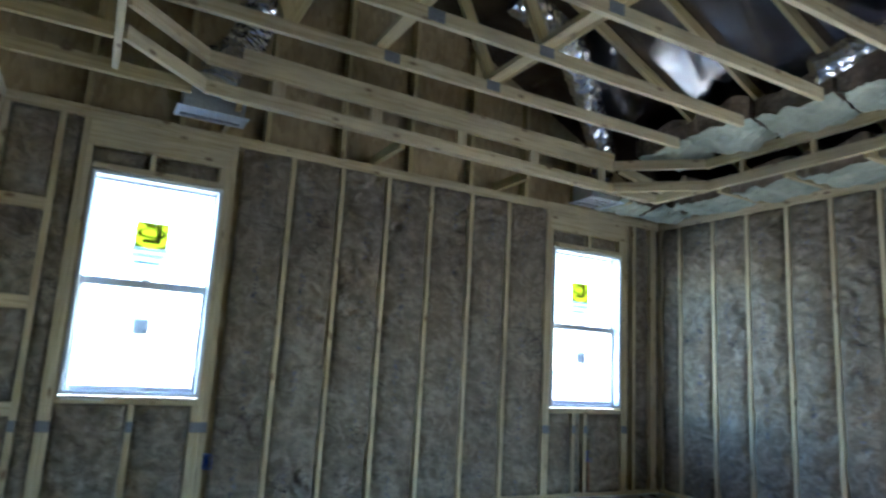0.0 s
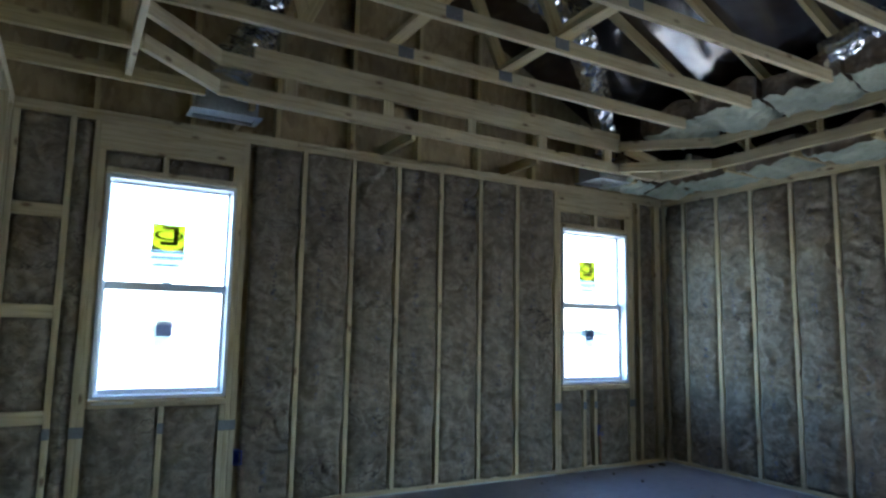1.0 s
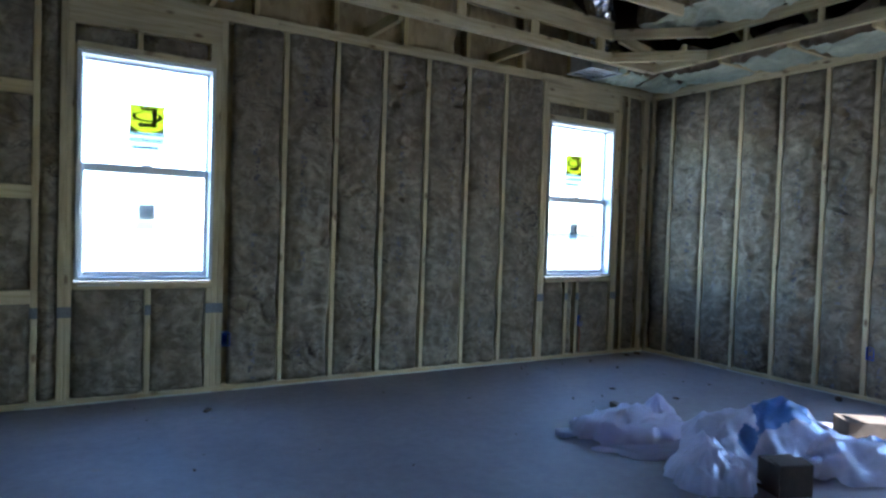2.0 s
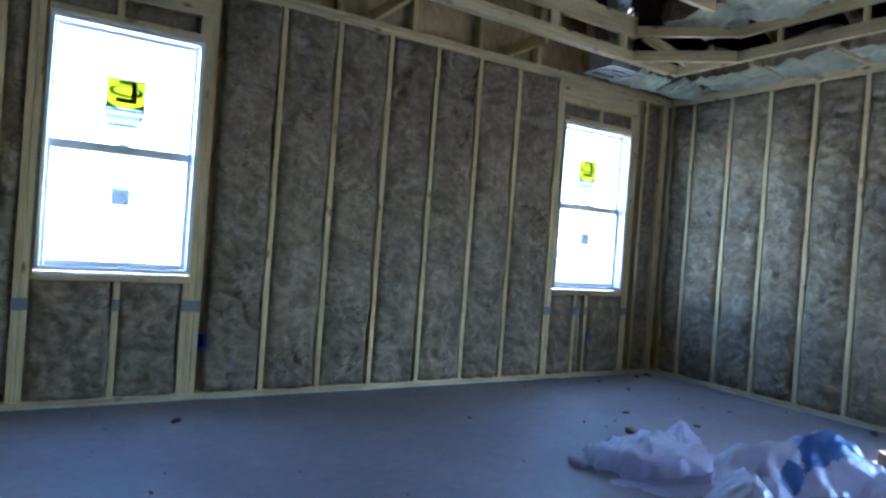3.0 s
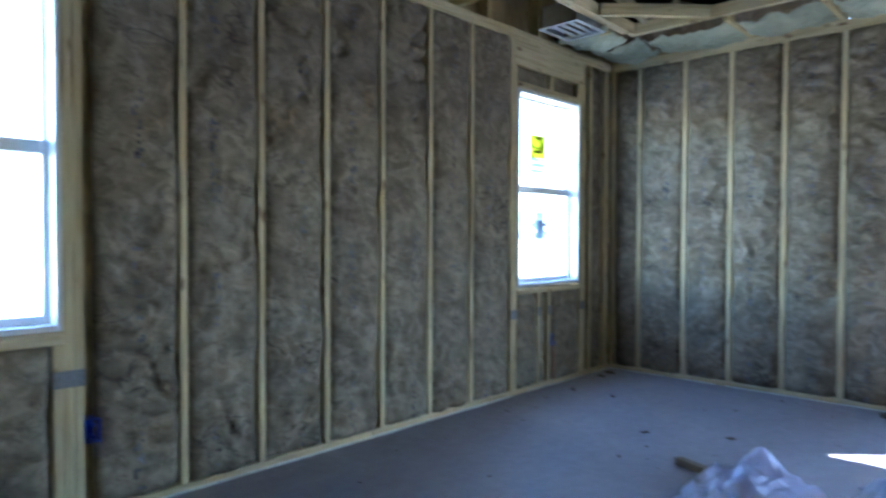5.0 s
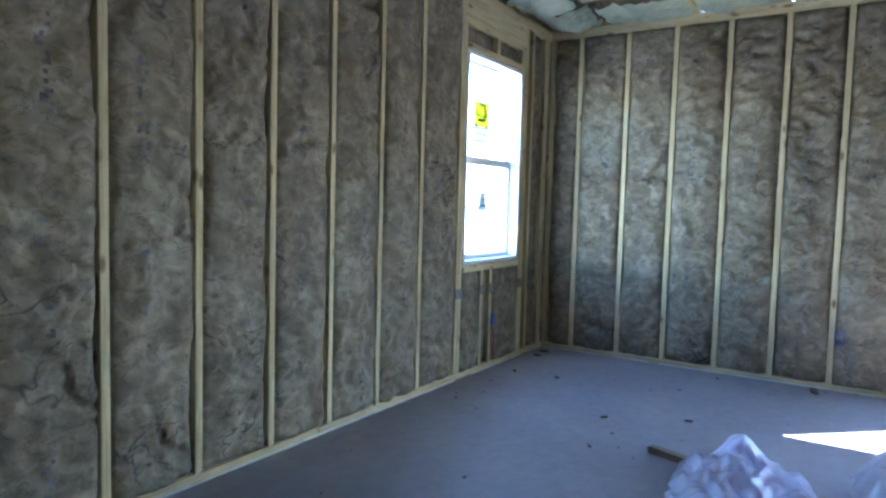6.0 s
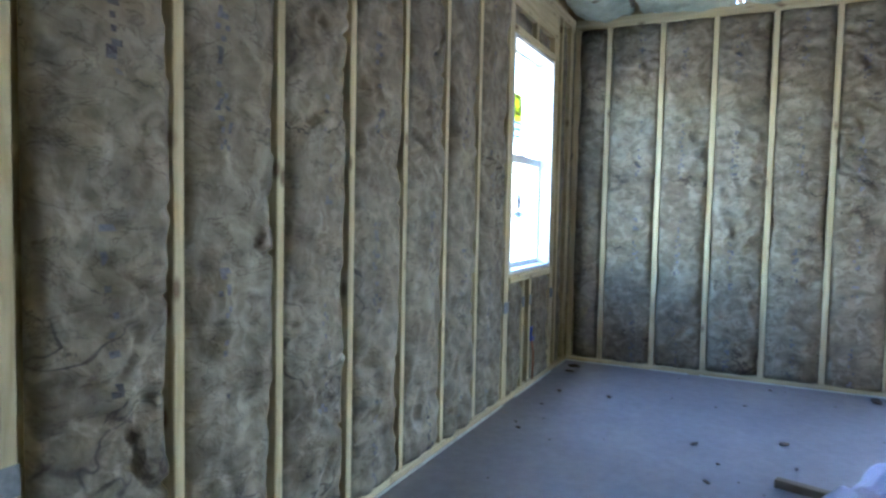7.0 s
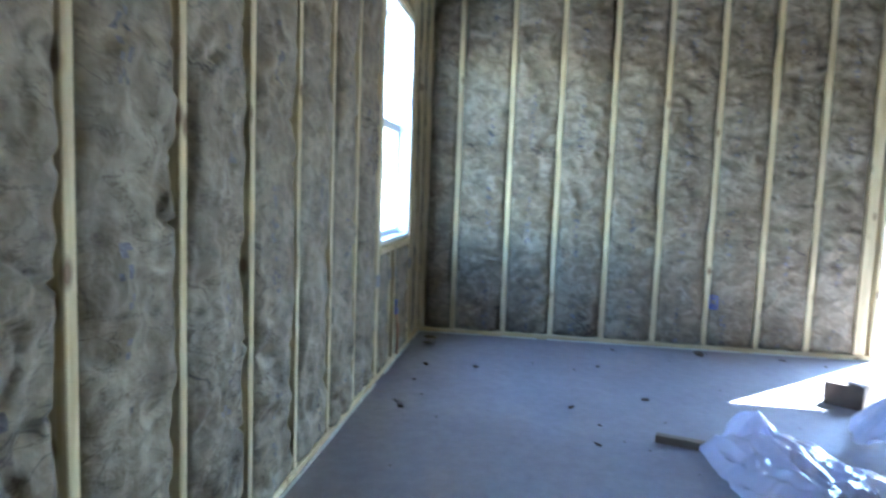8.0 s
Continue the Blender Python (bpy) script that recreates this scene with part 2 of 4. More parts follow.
def part(name, bm, mat, parent, label="", smooth=False):
    ob = new(name, mesh_of(bm, name, mat, smooth))
    ob.parent = parent
    if parent:
        ob.matrix_parent_inverse = Matrix.Identity(4)
    if label:
        ob["label"] = label
    return ob


def box(bm, x0, x1, y0, y1, z0, z1, bevel=0.0, m=None):
    made = bmesh.ops.create_cube(bm, size=1.0)["verts"]
    mm = Matrix.Translation(((x0 + x1) / 2, (y0 + y1) / 2, (z0 + z1) / 2)) @ Matrix.Diagonal((abs(x1 - x0), abs(y1 - y0), abs(z1 - z0), 1))
    bmesh.ops.transform(bm, matrix=(m @ mm) if m else mm, verts=made)
    if bevel:
        edges = list({e for v in made for e in v.link_edges})
        bmesh.ops.bevel(bm, geom=edges, offset=bevel, segments=1, affect="EDGES")


BOARDS = {}


def board(name, parent, lo, hi, woods=WOOD, label="", bevel=0.003):
    """A sawn board between two corners (parent's space); alike sizes share a mesh."""
    size = tuple(round(abs(h - l), 4) for l, h in zip(lo, hi))
    axis = max(range(3), key=lambda i: size[i])
    key = (size, woods[0].name)
    if key not in BOARDS:
        bm = bmesh.new()
        box(bm, -size[0] / 2, size[0] / 2, -size[1] / 2, size[1] / 2, -size[2] / 2, size[2] / 2, bevel)
        BOARDS[key] = mesh_of(bm, "board", woods[axis])
    ob = new(name, BOARDS[key])
    ob.parent = parent
    ob.matrix_basis = Matrix.Translation([(l + h) / 2 for l, h in zip(lo, hi)])
    if label:
        ob["label"] = label
    return ob


def beam(name, parent, a, b, w, h, woods=WOOD, label="", up=(0, 0, 1)):
    """A board from a to b along its middle line; w: thickness across, h: depth along up."""
    a, b, up = Vector(a), Vector(b), Vector(up)
    length = (b - a).length
    xa = (b - a).normalized()
    ya = up.cross(xa).normalized()
    za = xa.cross(ya)
    key = ("beam", round(length, 3), w, h, woods[0].name)
    if key not in BOARDS:
        bm = bmesh.new()
        box(bm, -length / 2, length / 2, -w / 2, w / 2, -h / 2, h / 2, 0.003)
        BOARDS[key] = mesh_of(bm, "board", woods[0])
    ob = new(name, BOARDS[key])
    ob.parent = parent
    m = Matrix((xa, ya, za)).transposed().to_4x4()
    m.translation = (a + b) / 2
    ob.matrix_basis = m
    if label:
        ob["label"] = label
    return ob


# ---- floor and ground ----
bm = bmesh.new()
box(bm, XLEFT - 0.2, XB + 0.12, YBACK - 0.2, 0.12, -0.15, 0.0)
floor = tagged(new("floor", mesh_of(bm, "floor", CONCRETE)), "bare grey concrete slab with stains", "floor", kind="structure")
bm = bmesh.new()
bmesh.ops.create_grid(bm, x_segments=4, y_segments=4, size=600.0)
ground = tagged(new("ground", mesh_of(bm, "ground", EARTH)), "pale sandy ground outside the house", "ground", kind="structure")
ground.location.z = -0.18

# ---- window wall ----
W1 = (-3.387, -2.534)
W2 = (0.534, 1.384)
WZ = (0.804, 2.296)
wall_a = empty("wall_north", "open stud wall with two windows and batts between pine studs", "wall", kind="structure")


def stud_x(x0, z0=PL, z1=ZP, name="stud"):
    return board(name, wall_a, (x0, 0, z0), (x0 + PL, D, z1))


S = 0.4064
A_STUDS = [-S * k - PL / 2 for k in range(5, -1, -1)]
for x in A_STUDS:
    stud_x(x)
for x in (-3.94, -3.625, -3.480, 1.537, 1.786, 1.824):
    stud_x(x)
for x in (-3.441,):
    stud_x(x, PL, 2.462)
stud_x(-2.535, PL, 2.462)
stud_x(-2.495)
stud_x(-2.574, PL, 0.746, "cripple_stud")
stud_x(0.434)
for x, top in ((0.473, 2.462), (1.388, 2.462)):
    stud_x(x, PL, top)
stud_x(1.426)
for x in (-2.968, 0.780, 0.920):
    stud_x(x, PL, 0.747, "cripple_stud")
board("bottom_plate", wall_a, (XC - 0.1, -0.004, 0), (-0.9, D, PL))
board("bottom_plate", wall_a, (-0.897, -0.004, 0), (XB, D, PL))
board("top_plate", wall_a, (XC - 0.1, 0, ZP), (-1.71, D, ZP + PL))
board("top_plate", wall_a, (-1.707, 0, ZP), (XB, D, ZP + PL))
board("top_plate", wall_a, (XC - 0.1, -0.002, ZP + PL), (-2.1, D, ZT))
board("top_plate", wall_a, (-2.097, -0.002, ZP + PL), (XB, D, ZT))
for a, b in ((-3.441, -2.495), (0.473, 1.426)):
    board("header", wall_a, (a, -0.001, 2.462), (b, 0.038, ZP), label="wide pine header board over a window")
for (a, b), mid in ((W1, -3.045), (W2, 0.94)):
    board("head_plate", wall_a, (a - 0.003, 0, WZ[1] + 0.012), (b + 0.003, D, WZ[1] + 0.05))
    stud_x(mid, WZ[1] + 0.05, 2.462, "cripple_stud")
    stud_x(b - 0.036, WZ[1] + 0.05, 2.462, "cripple_stud")
    board("sill_plate", wall_a, (a - 0.003, -0.002, WZ[0] - 0.055), (b + 0.003, D, WZ[0] - 0.015), label="pine sill plate under a window")
SHIM = plain("pale_shim", (0.66, 0.64, 0.56), 0.8, 0, 20.0, 0.1)
bm = bmesh.new()
box(bm, -3.37, -3.12, -0.009, -0.0025, 0.772, 0.787, 0.002)
part("shim", bm, SHIM, wall_a, "pale wooden shim under a window")
for z in (0.665, 1.325, 1.970):
    board("blocking", wall_a, (-3.902, 0.0, z), (-3.625, PL, z + 0.084))
# sheathing with its two openings
bm = bmesh.new()
xs = (XLEFT, W1[0], W1[1], W2[0], W2[1], XB + 0.10)
for i in range(5):
    if i % 2 == 0:
        box(bm, xs[i], xs[i + 1], D + 0.001, D + 0.018, -0.15, ZT)
    else:
        box(bm, xs[i], xs[i + 1], D + 0.001, D + 0.018, -0.15, WZ[0] - 0.01)
        box(bm, xs[i], xs[i + 1], D + 0.001, D + 0.018, WZ[1] + 0.01, ZT)
part("sheathing", bm, OSB, wall_a, "strand board sheathing")


# ---- far wall ----
wall_b = empty("wall_east", "open stud wall with batts between pine studs", "wall", kind="structure")
B_STUDS = [-0.272, -0.671, -1.043, -1.434, -1.819, -2.195, -2.571, -2.925]
DOOR = (-4.45, -3.44)
DOOR_H = 2.06


def stud_y(y0, z0=PL, z1=ZP, name="stud"):
    return board(name, wall_b, (XB, y0, z0), (XB + D, y0 + PL, z1))


for y in B_STUDS:
    stud_y(y - PL / 2)
for y in (-0.042, -3.292, -3.330, -3.40, -4.49, -4.53, -4.92, -5.33, -5.74, -6.15, -6.56, -6.97):
    stud_y(y)
GASKET = plain("pale_sill_foam", (0.62, 0.64, 0.60), 0.8, 0, 12.0, 0.15)
for nm, par, a, b in (("sill_foam", wall_a, (XC, -0.014, 0.0), (XB - 0.01, -0.0045, 0.007)), ("sill_foam", wall_b, (XB - 0.013, -3.40, 0.0), (XB - 0.0035, -0.012, 0.007))):
    bm = bmesh.new()
    n = 160
    for k in range(n):
        t0, t1 = k / n, (k + 1) / n
        if noise.noise(Vector((k * 0.11, a[0], 3.0))) < -0.28:
            continue
        long_x = par is wall_a
        lo = (a[0] + (b[0] - a[0]) * t0, a[1], a[2]) if long_x else (a[0], a[1] + (b[1] - a[1]) * t0, a[2])
        hi = (a[0] + (b[0] - a[0]) * t1, b[1], b[2]) if long_x else (b[0], a[1] + (b[1] - a[1]) * t1, b[2])
        box(bm, lo[0], hi[0], lo[1], hi[1], lo[2], hi[2] + 0.003 * noise.noise(Vector((k * 0.4, 1, 1))))
    part(nm, bm, GASKET, par, "pale foam strip under the plate")
board("bottom_plate", wall_b, (XB - 0.003, -3.40, 0), (XB + D, -0.005, PL))
board("bottom_plate", wall_b, (XB - 0.003, YBACK, 0), (XB + D, DOOR[0], PL))
board("top_plate", wall_b, (XB, -3.05, ZP), (XB + D, -0.002, ZP + PL))
board("top_plate", wall_b, (XB, YBACK, ZP), (XB + D, -3.053, ZP + PL))
board("top_plate", wall_b, (XB - 0.002, -3.6, ZP + PL), (XB + D, -0.004, ZT))
board("top_plate", wall_b, (XB - 0.002, YBACK, ZP + PL), (XB + D, -3.603, ZT))
board("header", wall_b, (XB, DOOR[0], DOOR_H), (XB + D, DOOR[1], DOOR_H + 0.285))
bm = bmesh.new()
ys = (YBACK, DOOR[0], DOOR[1], 0.107)
box(bm, XB + D + 0.001, XB + D + 0.018, ys[0], ys[1], -0.15, ZT)
box(bm, XB + D + 0.001, XB + D + 0.018, ys[1], ys[2], DOOR_H, ZT)
box(bm, XB + D + 0.001, XB + D + 0.018, ys[2], ys[3], -0.15, ZT)
part("sheathing", bm, OSB, wall_b, "strand board sheathing")

for k, y in enumerate((-0.6, -1.19, -1.8, -2.41, -3.02, -3.63, -4.24, -4.85, -5.46, -6.07, -6.68, -7.2)):
    bm = bmesh.new()
    y1 = 0.105 if k == 0 else y + 0.61 - 0.006
    slit = (0.006, 0.014, 0.008, 0.012)[k % 4]
    box(bm, XB + D + 0.001, XB + D + 0.018, y + 0.001, y1, ZT + 0.07, 2.85 + 0.05)
    box(bm, XB + D + 0.001, XB + D + 0.018, y + 0.001 + 3 * slit, y1 - 2 * slit, ZT + 0.001, ZT + 0.069)
    part("eave_board", bm, OSB, wall_b)

# ---- inner partition beside the walker ----
wall_c = empty("wall_west", "bare pine stud partition with no covering", "wall", kind="structure")
C_STUDS = [-0.045, -0.30, -0.78, -1.29, -1.81, -2.35, -2.87, -3.38, -3.68]
for y in C_STUDS:
    board("stud", wall_c, (XC - D, y - PL, PL), (XC, y, ZP))
board("bottom_plate", wall_c, (XC - D, -3.72, 0), (XC, -0.006, PL))
board("top_plate", wall_c, (XC - D, -3.72, ZP), (XC, -0.004, ZP + PL))
board("top_plate", wall_c, (XC - D, -3.72, ZP + PL), (XC, -0.006, ZT))

# ---- plain walls that close the house out of view ----
wall_d = empty("wall_south", "plain board wall", "wall", kind="structure")
bm = bmesh.new()
outline = ((XLEFT - 0.1, -0.15), (XB + 0.11, -0.15), (XB + 0.11, roof_z(XB + 0.11) + 0.1), (RIDGE_X, roof_z(RIDGE_X) + 0.112), (XLEFT - 0.1, roof_z(XLEFT - 0.1) + 0.1))
f = bm.faces.new([bm.verts.new((x, YBACK, z)) for x, z in outline])
ext = bmesh.ops.extrude_face_region(bm, geom=[f])["geom"]
bmesh.ops.translate(bm, verts=[v for v in ext if isinstance(v, bmesh.types.BMVert)], vec=(0, -0.1, 0))
part("panel", bm, BATT, wall_d)
wall_e = empty("wall_outer", "plain board wall", "wall", kind="structure")
bm = bmesh.new()
box(bm, XLEFT - 0.1, XLEFT, YBACK, 0.11, -0.15, 4.9)
part("panel", bm, BATT, wall_e)


# ---- insulation batts ----
def batt_mesh(w, h, seed, nx=24, per=0.016):
    """A lumpy batt in x (width) and z (height), its front towards -y, edges tucked in unevenly."""
    nz = max(6, int(h / per))
    bm = bmesh.new()
    rnd = random.Random(seed)
    off = Vector((rnd.uniform(0, 90), rnd.uniform(0, 90), rnd.uniform(0, 90)))
    rows = []
    for j in range(nz + 1):
        z = h * j / nz
        row = []
        over_l = 0.006 * noise.noise(Vector((z * 3.1, seed * 3.1, 0.3))) + 0.002 * noise.noise(Vector((z * 19, seed * 1.7, 4)))
        over_r = 0.006 * noise.noise(Vector((z * 3.1, seed * 5.3, 7.7))) + 0.002 * noise.noise(Vector((z * 19, seed * 2.7, 9)))
        for i in range(nx + 1):
            u = i / nx
            x = -over_l + u * (w + over_l + over_r)
            p = Vector((x, 0, z)) + off
            d = 0.006 + 0.016 * math.sin(math.pi * u) ** 0.6
            d += 0.018 * noise.noise(p * 3.2) + 0.015 * noise.noise(p * 8.5) + 0.006 * noise.noise(p * 19)
            d += 0.030 * (0.25 - abs(noise.noise(Vector((p.x * 7, 2.0, p.z * 10)) + 0.8 * Vector((noise.noise(p * 5), 0, noise.noise(p * 5 + off))))))
            # sideways pleats where the batt was pushed in from above
            d += 0.013 * (0.22 - abs(noise.noise(Vector((p.x * 2.6 + 0.6 * noise.noise(p * 3), 8.0, p.z * 9.0))))) * (0.7 + noise.noise(p * 1.3))
            # ragged tear about half-way up, where two pieces meet
            zj = (1.47 + 0.03 * math.sin(seed * 2.3)) + 0.07 * noise.noise(Vector((p.x * 5, seed, 1.0))) + 0.02 * noise.noise(Vector((p.x * 19, seed, 6.0)))
            if h > 1.5 and noise.noise(Vector((p.x * 4.0, seed * 1.3, 11.0))) > -0.12:
                d -= 0.014 * math.exp(-((z - zj) / 0.011) ** 2)
                d += 0.007 * math.exp(-((z - zj + 0.035) / 0.022) ** 2)
            edge = min(x + over_l, w + over_r - x)
            near = min(1.0, max(0.0, edge / 0.06))
            d = 0.004 + (d - 0.004) * (0.55 + 0.45 * near)
            r = abs(noise.noise(Vector((p.x * 3.0, 5.0, p.z * 6.5))))
            d -= 0.05 * max(0.0, 1 - r / 0.05) * max(0.0, noise.noise(p * 1.7 + Vector((9, 9, 9))) + 0.15)
            tuck = (0.0 if u < 0.5 else 0.22) + 0.35 * noise.noise(Vector((z * 6.0, seed, 5 + 20 * u))) + 1.5 * noise.noise(Vector((z * 2.1, seed * 1.9 + (0 if u < 0.5 else 40), 2)))
            if edge < 0.03:
                k = 1 - edge / 0.03
                d -= (0.005 + 0.08 * max(0.0, min(1.0, tuck))) * k * k
            if i in (0, nx):
                d = min(d, -0.004)
            ez = min(z, h - z)
            if ez < 0.025:
                d -= 0.016 * (1 - ez / 0.025)
            row.append(bm.verts.new((x, -d, z)))
        rows.append(row)
    ink = bmesh.new()
    col0 = rnd.randint(6, nx - 10)
    start = rnd.randint(0, 22)
    for j in range(nz):
        for i in range(nx):
            quad = (rows[j][i], rows[j][i + 1], rows[j + 1][i + 1], rows[j + 1][i])
            # faint rows of unreadable print, as short bars
            q = (j + start) % 46
            if w > 0.25 and h > 1 and q < 26 and q % 4 < 3 and 0 <= i - col0 < 3 and rnd.random() < 0.25:
                ink.faces.new([ink.verts.new(v.co) for v in quad])
            else:
                bm.faces.new(quad)
    # sides and back, 4.5 cm behind the studs
    ring = rows[0] + [r[-1] for r in rows[1:]] + rows[-1][-2::-1] + [r[0] for r in rows[-2:0:-1]]
    back = [bm.verts.new((min(max(v.co.x, 0.001), w - 0.001), 0.045, v.co.z)) for v in ring]
    n = len(ring)
    for i in range(n):
        bm.faces.new((ring[i], back[i], back[(i + 1) % n], ring[(i + 1) % n]))
    return mesh_of(bm, "batt", BATT, True), ink


BATT_N = [0]


def batt(m, w, h, group, label="brown glass wool batt pressed between studs"):
    BATT_N[0] += 1
    wool_mesh, ink = batt_mesh(w, h, BATT_N[0])
    ob = new("insulation_batt", wool_mesh)
    ob.matrix_basis = m
    if ink.faces:
        bmesh.ops.remove_doubles(ink, verts=ink.verts, dist=0.0001)
        tagged(part("printed_mark", ink, BATTINK, ob, "faint blue bars of print", True), kind="stuff")
    else:
        ink.free()
    return tagged(ob, label, "insulation", group)


def bay_a(x0, x1, z0=PL, z1=ZP, back=0.0):
    batt(pose(x0 + 0.001, 0.012 + back, z0 + 0.001), x1 - x0 - 0.002, z1 - z0 - 0.002, "batts of the window wall")


edges = [-2.412] + [e for x in A_STUDS for e in (x, x + PL)] + [0.434]
for a, b in zip(edges[::2], edges[1::2]):
    bay_a(a, b)
bay_a(-3.587, -3.480, back=0.025)
bay_a(1.464, 1.537, back=0.04)
bay_a(1.575, 1.786, back=0.025)
bay_a(1.862, 1.905)
for a, b in ((-3.403, -2.968), (-2.930, -2.574), (0.511, 0.780), (0.958, 1.388)):
    bay_a(a, b, PL, 0.746)
bay_a(0.818, 0.920, PL, 0.746, back=0.03)
for a, b in ((-3.403, -3.045), (-3.007, -2.575), (0.511, 0.94), (0.978, 1.348)):
    bay_a(a, b, WZ[1] + 0.05, 2.462, back=0.025)
for z0, z1 in ((PL, 0.665), (0.749, 1.325), (1.409, 1.970), (2.054, ZP)):
    bay_a(-3.902, -3.625, z0, z1)
edges = [-0.042] + [e for y in B_STUDS for e in (y + PL / 2, y - PL / 2)] + [-3.254]
for a, b in zip(edges[::2], edges[1::2]):
    batt(pose(XB + 0.012, a - 0.001, PL + 0.001, 0, 0, -90), a - b - 0.002, ZP - PL - 0.002, "batts of the far wall")


# ---- windows ----
def window(name, x0, x1, z0, z1):
    top = empty(name, "white vinyl single-hung window with stickers on its panes", "window", kind="structure", at=(x0, 0, z0))
    w, h = x1 - x0, z1 - z0
    t = 0.024
    bm = bmesh.new()
    for a in ((0, t, 0, h), (w - t, w, 0, h), (t, w - t, 0, t), (t, w - t, h - t, h)):
        box(bm, a[0], a[1], 0.006, 0.150, a[2], a[3], 0.002)
    part("window_frame", bm, VINYL, top)
    mid = h * 0.503
    for sash, za, zb, ya, s, lo_rail, hi_rail in (("upper_sash", mid - 0.03, h - t, 0.118, 0.016, 0.055, 0.018), ("lower_sash", t, mid + 0.03, 0.091, 0.026, 0.036, 0.058)):
        bm = bmesh.new()
        for a in ((t, t + s, za, zb), (w - t - s, w - t, za, zb), (t + s, w - t - s, za, za + lo_rail), (t + s, w - t - s, zb - hi_rail, zb)):
            box(bm, a[0] + 0.001, a[1] - 0.001, ya, ya + 0.025, a[2] + 0.001, a[3], 0.003)
        so = part(sash, bm, VINYL, top)
        bm = bmesh.new()
        box(bm, t + s, w - t - s, ya + 0.010, ya + 0.014, za + lo_rail, zb - hi_rail)
        part("pane", bm, GLASS, so, "clear glass").visible_shadow = False
    bm = bmesh.new()
    box(bm, w / 2 - 0.03, w / 2 + 0.03, 0.082, 0.092, mid + 0.028, mid + 0.042, 0.002)
    part("sash_lock", bm, VINYL, top)
    # yellow and black sticker on the outside of the upper pane, seen from behind
    cx, cz, yy = w * 0.5, h * 0.715, 0.1325

    def flat(nm, mat, rects, y, lab):
        b2 = bmesh.new()
        for a in rects:
            box(b2, cx + a[0], cx + a[1], y - 0.0004, y, cz + a[2], cz + a[3])
        return part(nm, b2, mat, top, lab)

    flat("sticker", PAPER, ((-0.122, 0.122, -0.205, -0.055),), yy + 0.004, "white sticker with a yellow field")
    flat("sticker_field", YELLOW, ((-0.112, 0.112, -0.055, 0.135),), yy + 0.002, "yellow field")
    b2 = bmesh.new()
    for a in ((-0.045, 0.062, 0.098, 0.118), (0.03, 0.062, -0.015, 0.098), (-0.055, 0.03, -0.015, 0.012), (-0.112, 0.112, 0.124, 0.135), (-0.112, 0.112, -0.072, -0.058),
              (-0.125, 0.125, 0.026, 0.030)):
        box(b2, cx + a[0], cx + a[1], yy - 0.0004, yy, cz + a[2], cz + a[3])
    for sg in (-1, 1):
        tri = [b2.verts.new((cx + sg * px, yy - 0.0005, cz + pz)) for px, pz in ((0.112, -0.055), (0.112, -0.005), (0.09, -0.025), (0.05, -0.045), (0.03, -0.055))]
        b2.faces.new(tri if sg > 0 else tri[::-1])
    ringv = []
    for k in range(40):
        a = 2 * math.pi * k / 40
        ringv.append([b2.verts.new((cx + r * math.cos(a), yy - 0.0005, cz + 0.055 + r * 0.36 * math.sin(a) + (0.004 if r < 0.08 else 0))) for r in (0.072, 0.098)])
    for k in range(40):
        p, q = ringv[k], ringv[(k + 1) % 40]
        b2.faces.new((p[0], p[1], q[1], q[0]))
    part("sticker_mark", b2, INK, top, "dark ring and angular mark")
    b2 = bmesh.new()
    for k in range(9):
        x0 = -0.105 + k * 0.0235
        box(b2, cx + x0, cx + x0 + 0.017, yy - 0.0004, yy, cz - 0.120, cz - (0.088 if k in (3, 8) else 0.094))
    for a in ((-0.09, 0.075, -0.165, -0.148), (-0.122, -0.1195, -0.205, -0.06), (0.1195, 0.122, -0.205, -0.06), (-0.122, 0.122, -0.205, -0.2025)):
        box(b2, cx + a[0], cx + a[1], yy - 0.0004, yy, cz + a[2], cz + a[3])
    part("sticker_lines", b2, PRINT, top, "grey bars of print")
    cz, yy = h * 0.312, 0.1055
    flat("label", PAPER, ((-0.062, 0.052, -0.125, 0.12), (-0.10, -0.062, -0.03, 0.06)), yy + 0.002, "pale label")
    flat("label_field", GREYINK, ((-0.045, 0.062, -0.055, 0.052),), yy + 0.001, "lilac-grey printed field")
    b2 = bmesh.new()
    for a in ((0.0, 0.034, 0.014, 0.020), (0.0, 0.034, -0.016, -0.010), (0.0, 0.006, -0.010, 0.014), (0.028, 0.034, -0.010, 0.014), (0.011, 0.023, -0.003, 0.007),
              (-0.045, 0.062, -0.032, -0.028), (0.024, 0.05, -0.052, -0.036), (-0.04, -0.018, 0.078, 0.083), (-0.04, -0.018, 0.096, 0.101), (-0.04, -0.035, 0.083, 0.096), (-0.023, -0.018, 0.083, 0.096)):
        box(b2, cx + a[0], cx + a[1], yy - 0.0004, yy, cz + a[2], cz + a[3])
    part("label_print", b2, LABELINK, top, "grey blocks of print")
    return top


window("window_1", *W1, *WZ)
window("window_2", *W2, *WZ)

# ---- roof trusses ----
TR_Y = [-1.19 - 0.61 * k for k in range(10)]
ZC = 3.02            # underside of the raised bottom chords


